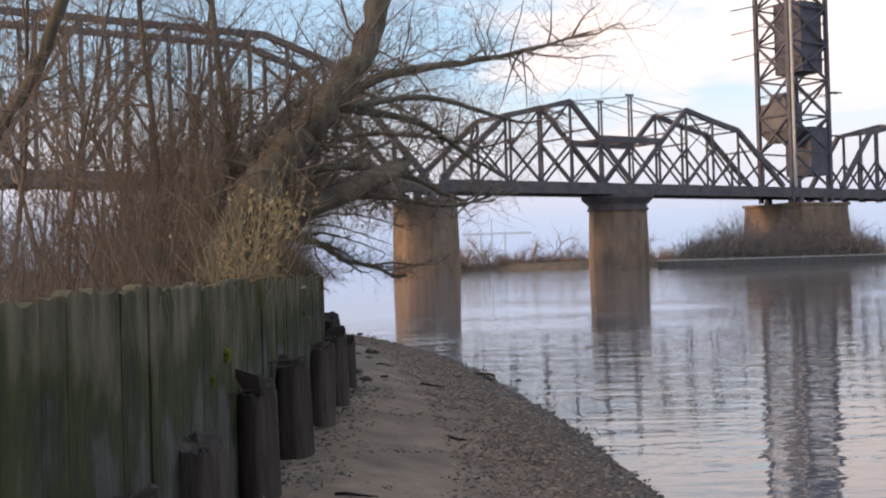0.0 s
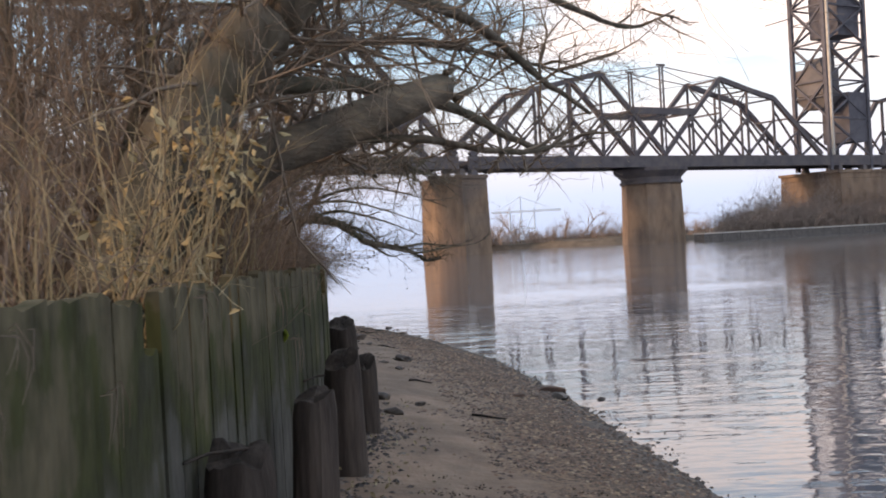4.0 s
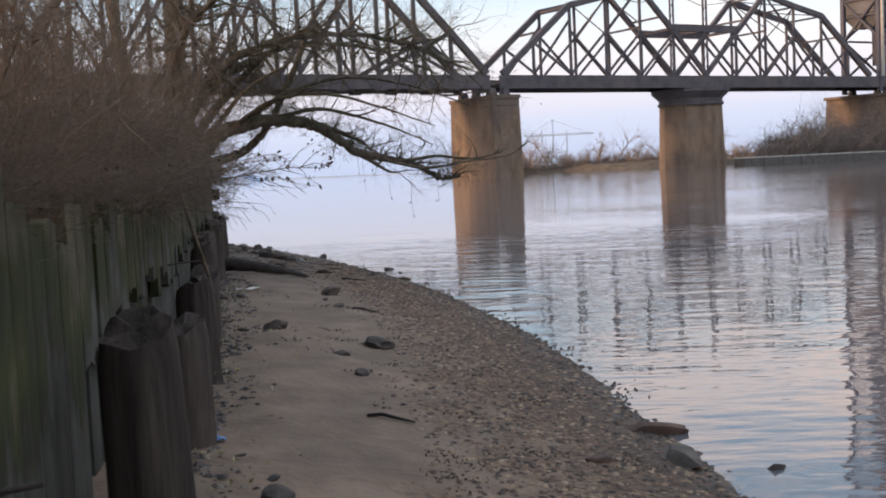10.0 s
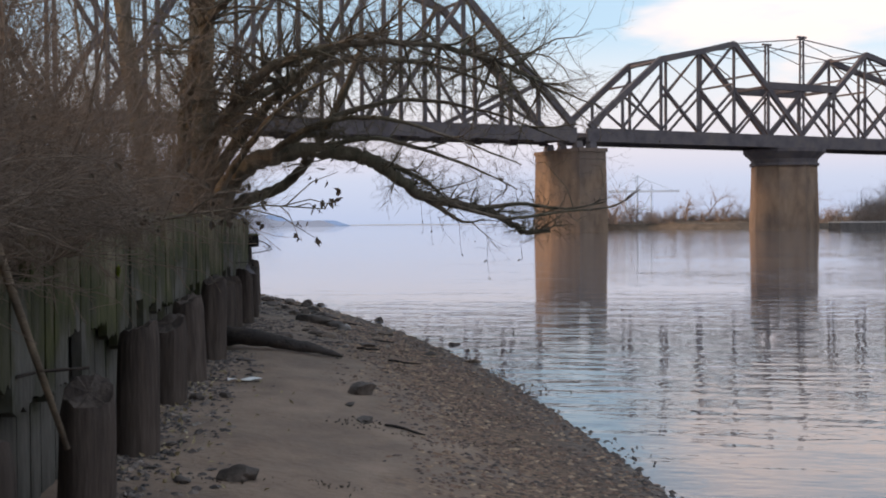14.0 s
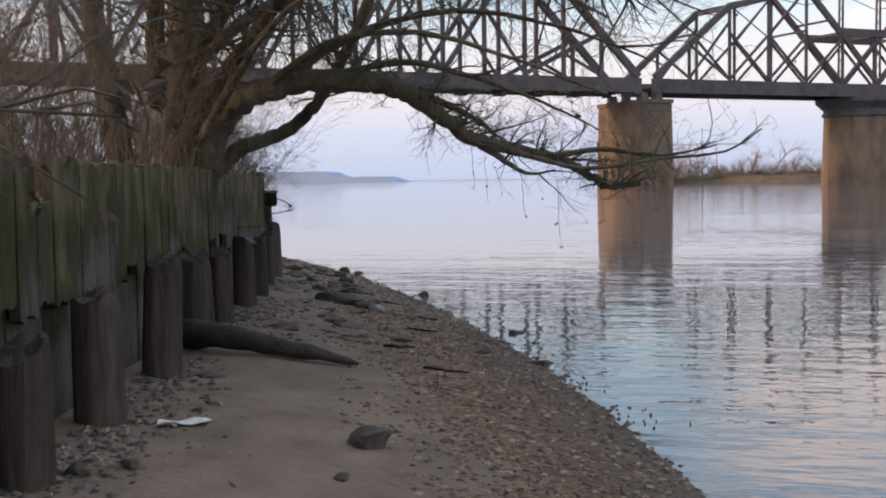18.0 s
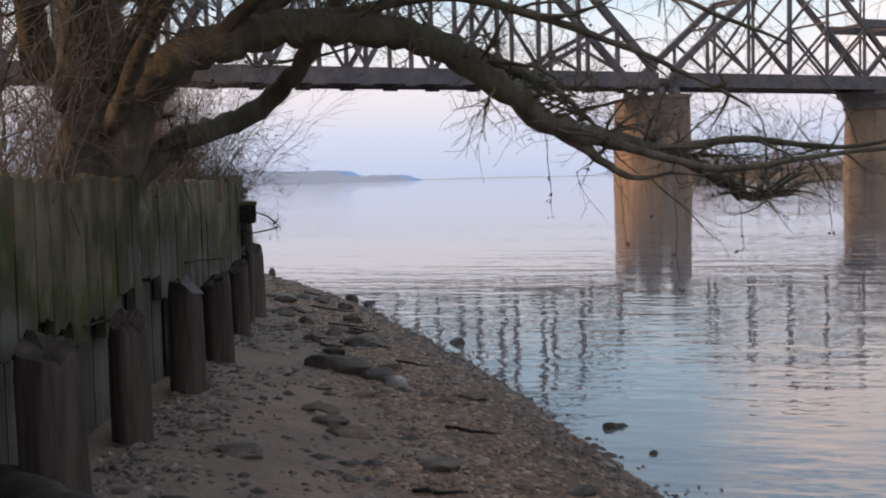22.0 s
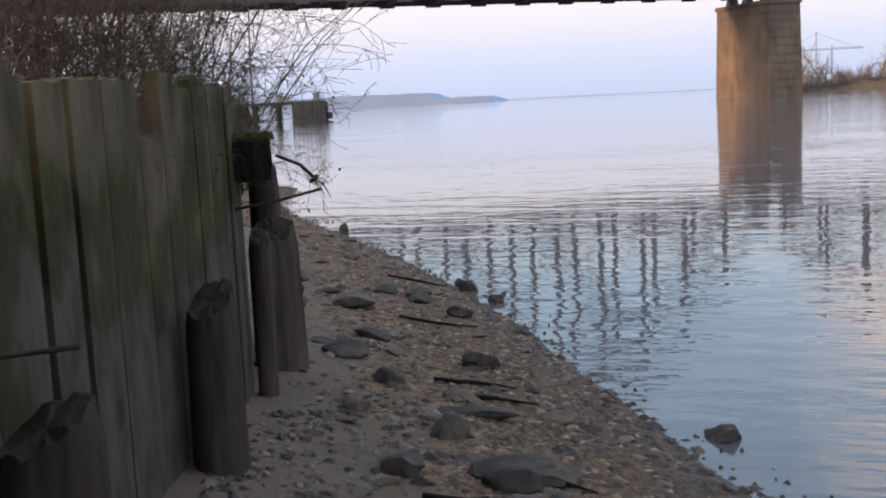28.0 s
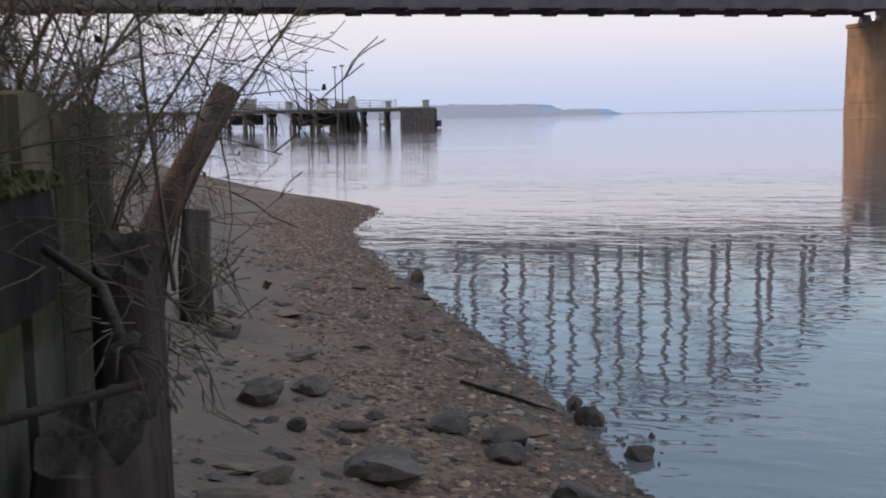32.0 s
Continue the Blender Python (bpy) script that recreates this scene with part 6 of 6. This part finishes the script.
while count < 88000:
    yy = -3.5 + 58 * rnd.random()
    sx = shore_x(yy)
    d = abs(rnd.gauss(0.78, 0.62)) if rnd.random() < 0.94 else rnd.uniform(-0.3, 4.0)
    x = sx - d
    if yy < 32.4 and x < wall_x(yy) + 0.1:
        continue
    if noise.noise((x * 0.9, yy * 0.9, 7)) + 0.4 * noise.noise((x * 3, yy * 3, 1)) < (0.2 if d > 1.7 else -0.45):
        continue
    strew(g, x, yy, 0.011 + 0.045 * rnd.random() ** 2.2)
    count += 1
tagged(part("gravel", g, M_GRAVEL), "brown river gravel strewn along the water's edge", "gravel", kind="stuff")
g = Geo()
for _ in range(5200):
    yy = -3.5 + 54 * rnd.random()
    x = shore_x(yy) + rnd.gauss(-0.03, 0.12) + ripple(yy)
    strew(g, x, yy, 0.015 + 0.05 * rnd.random() ** 3, 1.5)
for _ in range(1500):     # stones that stand out of the shallows
    yy = -2.0 + 52 * rnd.random()
    out = abs(rnd.gauss(0, 0.17))
    if noise.noise((yy * 0.9, 6.0, 2.0)) < 0.1 * rnd.random():
        continue
    k = 0.03 + 0.05 * rnd.random() ** 2
    strew(g, shore_x(yy) + ripple(yy) + out, yy, k, (0.14 * out + 0.014) / (0.28 * k))
tagged(part("shingle", g, M_ROCK), "dark wet shingle at the water's edge", "shingle", kind="stuff")
g = Geo()
for _ in range(10500):
    yy = rnd.uniform(9, 32) if rnd.random() < 0.8 else rnd.uniform(-3, 12)
    w0 = wall_x(yy) if yy < 32.4 else shore_x(yy) - 3
    x = w0 + 0.1 + abs(rnd.gauss(0, 0.42 if yy > 25 else 0.28))
    if noise.noise((x * 0.8, yy * 0.6, 3)) < -0.25 + 0.5 * (x - w0 - 0.5):
        continue
    strew(g, x, yy, 0.012 + 0.055 * rnd.random() ** 2.5, 1.3)
for _ in range(2600):
    yy = rnd.uniform(25, 42)
    w0 = wall_x(yy) if yy < 32.4 else shore_x(yy) - 3
    x = rnd.uniform(w0 + 0.2, shore_x(yy) + 0.1)
    if noise.noise((x * 1.1, yy * 0.8, 9)) < -0.05:
        continue
    strew(g, x, yy, 0.025 + 0.09 * rnd.random() ** 2.5, 1.0)
tagged(part("rubble", g, M_RUBBLE), "dark stone rubble along the foot of the bulkhead", "rubble", kind="stuff")

# ---- jetty and distance ----
th = thing("jetty", "long dark timber jetty on piles with a railing", "jetty")
J0 = Vector((-66.0, 187.5, 0))
JD = Vector((-0.936, -0.30, 0)).normalized()
JN = Vector((JD[1], -JD[0], 0))


def jp(k, out, z):
    return J0 + JD * k + JN * (out - 2.7) + Vector((0, 0, z))


rnd = random.Random(90)
for k in range(24):
    u = 6.6 + 3.5 * k
    bent = part("timber_bent", Geo(), M_DOCK, th)
    g = Geo()
    g.beam(jp(u, -3.2, 2.35), jp(u, 3.2, 2.35), 0.4, 0.45)
    part("cap_beam", g, M_DOCK, bent)
    for q in (-2.7, -0.9, 0.9, 2.7):
        g = Geo()
        du = rnd.uniform(-0.25, 0.25)
        g.tube([jp(u + du, q * 1.1, -2), jp(u, q, 2.2)], [0.17, 0.15], 7)
        part("pile", g, M_DOCK, bent)
    g = Geo()
    g.beam(jp(u + 0.25, -2.9, 0.4), jp(u + 0.25, 2.9, 2.1), 0.14, 0.3)
    g.beam(jp(u - 0.25, 2.9, 0.4), jp(u - 0.25, -2.9, 2.1), 0.14, 0.3)
    part("cross_brace", g, M_DOCK, bent)
for q in (-3.0, 0.0, 3.0):
    g = Geo()
    g.beam(jp(-0.5, q, 2.78), jp(92, q, 2.78), 0.35, 0.4)
    part("stringer", g, M_DOCK, th)
g = Geo()
g.beam(jp(-0.5, 0, 3.08), jp(92, 0, 3.08), 6.6, 0.18)
part("deck", g, M_DOCKRAIL, th, "weathered grey plank deck")
g = Geo()
g.beam(jp(14, 3.1, 1.6), jp(21.5, 3.1, 1.6), 0.3, 1.9)
part("fender_wall", g, M_DOCK, th)
g = Geo()
g.beam(jp(26, 3.1, 1.7), jp(31, 3.1, 1.7), 0.3, 1.6)
part("fender_wall", g, M_DOCK, th)
g = Geo()
for z in (0.7, 1.45, 2.2):
    g.beam(jp(6.4, 3.25, z), jp(8.0, 3.25, z), 0.12, 0.12)
for u in (6.4, 7.2, 8.0):
    g.beam(jp(u, 3.25, 0), jp(u, 3.25, 2.6), 0.14, 0.14)
g.beam(jp(6.4, 3.28, 0.3), jp(8.0, 3.28, 2.4), 0.12, 0.12)
g.beam(jp(8.0, 3.28, 0.3), jp(6.4, 3.28, 2.4), 0.12, 0.12)
part("ladder_frame", g, M_PALE, th, "pale lattice ladder frame")
for k in range(8):
    for q in (-3.1, 3.1):
        g = Geo()
        g.tube([jp(-0.4 + 0.62 * k, q, -2), jp(-0.4 + 0.62 * k, q, 2.95 + rnd.uniform(-0.1, 0.15))], [0.4, 0.38], 10)
        part("pile", g, M_DOCK, th)
g = Geo()
g.beam(jp(-0.3, 0, 1.3), jp(4.1, 0, 1.3), 6.1, 3.3)
part("end_crib", g, M_DOCK, th)
g = Geo()
g.tube([jp(-1.0, 2.4, 0.2), jp(-1.0, 2.4, 1.2)], [0.5, 0.5], 10)
part("rubber_fender", g, M_DOCK, th)
for z in (3.55, 3.95, 4.35):
    g = Geo()
    g.beam(jp(5.5, 3.2, z), jp(90, 3.2, z), 0.08, 0.08)
    part("handrail", g, M_DOCKRAIL, th)
for k in range(43):
    g = Geo()
    g.beam(jp(5.5 + 2 * k, 3.2, 3.1), jp(5.5 + 2 * k, 3.2, 4.4), 0.09, 0.09)
    part("rail_post", g, M_DOCKRAIL, th)
for k, h in ((13.4, 9.6), (14.5, 9.4), (18.9, 10.2)):
    g = Geo()
    g.tube([jp(k, 1.5, 3), jp(k, 1.5, h)], [0.10, 0.07], 6)
    g.beam(jp(k - 0.35, 1.5, h), jp(k + 0.35, 1.5, h), 0.3, 0.2)
    part("lamp_mast", g, M_DOCK, th)
for k, w, h in ((0.3, 0.9, 1.0), (6.0, 0.8, 0.9), (11.4, 0.9, 1.6), (15.6, 1.6, 1.5), (21.0, 0.9, 1.1), (26.5, 2.2, 1.6)):
    g = Geo()
    g.beam(jp(k, 0.5, 3.15 + h / 2), jp(k + w, 0.5, 3.15 + h / 2), 1.2, h)
    g.beam(jp(k - 0.1, 0.5, 3.2 + h), jp(k + w + 0.1, 0.5, 3.2 + h), 1.4, 0.12)
    part("equipment_box", g, M_DOCKRAIL, th)
# pile cluster before the jetty
dol = thing("mooring_dolphin", "dark cluster of leaning timber piles before the jetty", "dolphin")
for i in range(15):
    g = Geo()
    a = i / 15 * 6.28
    r0, r1 = 2.3 + 0.3 * (i % 3), 1.2
    g.tube([jp(13.8 + r0 * math.cos(a), 6.5 + r0 * math.sin(a), -2), jp(13.8 + r1 * math.cos(a), 6.5 + r1 * math.sin(a), 4.0 + rnd.uniform(-0.5, 0.5))], [0.34, 0.3], 7)
    part("pile", g, M_DOCK, dol)
g = Geo()
g.beam(jp(11.9, 6.5, 3.2), jp(15.7, 6.5, 3.2), 3.6, 0.5)
part("band_timber", g, M_DOCK, dol)
for k, out, h in ((13.0, 10.0, 5.2), (19.6, 9.0, 5.6), (25.5, 7.0, 3.4), (30.0, 8.0, 3.0)):
    g = Geo()
    p = jp(k, out, 0)
    g.tube([p + Vector((0, 0, -2)), p + Vector((0.1, 0, h * 0.6)), p + Vector((0.06, 0, h))], [0.3, 0.28, 0.24], 9, rough=0.1, rnd=rnd)
    tagged(part("mooring_pile", g, M_DOCK), "dark mooring pile standing in the river", "pile", "mooring piles")

# far hills and shore
g = Geo()
vs, fs = [], []
for i in range(220):
    x = -1500 + i * (1080 / 219)
    u = (i < 219) * min(1, (219 - i) / 6)
    h = (24 if x < -570 else 24 - 13 * min(1, (x + 570) / 30)) * (0.92 + 0.12 * noise.noise((x * 0.012, 0, 0)) + 0.16 * noise.noise((x * 0.06, 3, 0))) * u
    vs += [(x, 2000, -1), (x, 2000, max(h, 0.3)), (x, 2120, max(h, 0.3)), (x, 2120, -1)]
for i in range(219):
    for k in range(3):
        a = i * 4 + k
        fs.append((a, a + 4, a + 5, a + 1))
g.add(vs, fs)
tagged(part("far_hills", g, M_HILL), "low wooded headland tinted blue for haze", "hills", kind="structure")
g = Geo()
vs, fs = [], []
for i in range(120):
    x = -2600 + i * 60
    h = 3 + 2 * noise.noise((x * 0.003, 5, 0))
    vs += [(x, 3600, -1), (x, 3600, h), (x, 3700, h), (x, 3700, -1)]
for i in range(119):
    for k in range(3):
        a = i * 4 + k
        fs.append((a, a + 4, a + 5, a + 1))
g.add(vs, fs)
tagged(part("backdrop", g, M_HAZE), "far shore on the horizon, tinted faint blue for haze", "shore", kind="structure")

th = thing("harbour_crane", "pale blue gantry crane, tinted for haze", "crane")
C0 = Vector((46, 900, 0))
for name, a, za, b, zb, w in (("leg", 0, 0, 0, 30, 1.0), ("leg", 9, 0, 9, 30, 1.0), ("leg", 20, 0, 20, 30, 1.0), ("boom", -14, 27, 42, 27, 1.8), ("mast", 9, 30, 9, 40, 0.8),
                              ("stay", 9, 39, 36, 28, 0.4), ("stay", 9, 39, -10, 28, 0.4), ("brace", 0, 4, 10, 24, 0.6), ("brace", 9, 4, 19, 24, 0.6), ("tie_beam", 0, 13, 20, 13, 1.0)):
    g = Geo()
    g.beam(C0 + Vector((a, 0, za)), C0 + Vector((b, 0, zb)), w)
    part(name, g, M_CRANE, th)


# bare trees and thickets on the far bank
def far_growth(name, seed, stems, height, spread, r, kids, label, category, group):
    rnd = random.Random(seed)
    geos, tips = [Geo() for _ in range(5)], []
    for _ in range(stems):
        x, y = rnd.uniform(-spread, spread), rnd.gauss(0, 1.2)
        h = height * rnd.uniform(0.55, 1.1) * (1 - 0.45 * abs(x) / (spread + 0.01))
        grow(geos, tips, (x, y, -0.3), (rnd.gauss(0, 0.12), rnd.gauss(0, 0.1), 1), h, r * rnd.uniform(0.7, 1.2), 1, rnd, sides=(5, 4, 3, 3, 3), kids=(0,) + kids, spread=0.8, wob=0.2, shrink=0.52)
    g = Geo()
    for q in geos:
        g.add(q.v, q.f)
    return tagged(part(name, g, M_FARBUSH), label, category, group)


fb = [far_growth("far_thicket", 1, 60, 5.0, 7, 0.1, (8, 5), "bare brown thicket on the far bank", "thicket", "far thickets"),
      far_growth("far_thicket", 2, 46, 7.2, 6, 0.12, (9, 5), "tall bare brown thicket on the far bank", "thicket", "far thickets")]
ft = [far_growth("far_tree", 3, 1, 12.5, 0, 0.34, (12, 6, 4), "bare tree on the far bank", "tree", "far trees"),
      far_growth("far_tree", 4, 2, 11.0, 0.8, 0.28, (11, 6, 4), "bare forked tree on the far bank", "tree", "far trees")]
rnd = random.Random(15)
used = set()


def set_out(src, x, y, z, sc, rz=None):
    m = pose(x, y, z, 0, 0, rnd.uniform(0, 360) if rz is None else rz)
    if src.name in used:
        src = copy_thing(src, m)
    else:
        used.add(src.name)
        src.matrix_basis = m
    src.scale = (sc, sc, sc)


for i in range(40):
    x = 8 + 6.0 * i
    set_out(fb[0 if rnd.random() < 0.72 else 1], x, 338 + 0.25 * i + rnd.uniform(0, 8), 1.8, rnd.uniform(0.75, 1.15), rnd.choice((0, 180)))
for x, k, sc in ((14, 1, 0.9), (17.3, 0, 0.95), (19.5, 1, 0.75), (31, 0, 0.55), (35, 1, 0.95), (40.5, 0, 0.9), (43, 1, 0.6), (47, 1, 0.8), (52, 0, 0.6), (70, 0, 0.8), (96, 1, 0.9), (128, 0, 0.9), (171, 1, 0.8), (196, 0, 1.0)):
    set_out(ft[k], x, 342 + rnd.uniform(0, 6), 2.0, sc * 1.15)
for i in range(24):
    s_, sd = 17 + 2.5 * i, (9.5 if i > 10 else 7.0) + rnd.uniform(-2, 2)
    p = on_bridge(s_, sd, 1.2)
    set_out(fb[i % 2], p[0], p[1], p[2], rnd.uniform(1.2, 1.65) * (0.6 if i < 3 else 1.0), math.degrees(BANG) + rnd.choice((0, 180)))
for s_, sc in ((21, 0.75), (27, 0.85), (33, 0.7), (38.5, 0.95), (43, 0.85)):
    p = on_bridge(s_, 7.5, 1.2)
    set_out(ft[int(s_) % 2], p[0], p[1], p[2], sc)

# low island of earth under the thickets by the lift tower's pier
g = Geo()
for i in range(9):
    p = on_bridge(13 + 8 * i, 8.0, 0)
    g.box((p[0], p[1], 0.2), (8.6, 9.5, 2.4 + 0.3 * math.sin(i * 2.1)), BANG + 0.03 * math.sin(i), 0.85)
tagged(part("river_island", g, M_BANK), "low brown earth island along the timber dike", "bank", kind="structure")
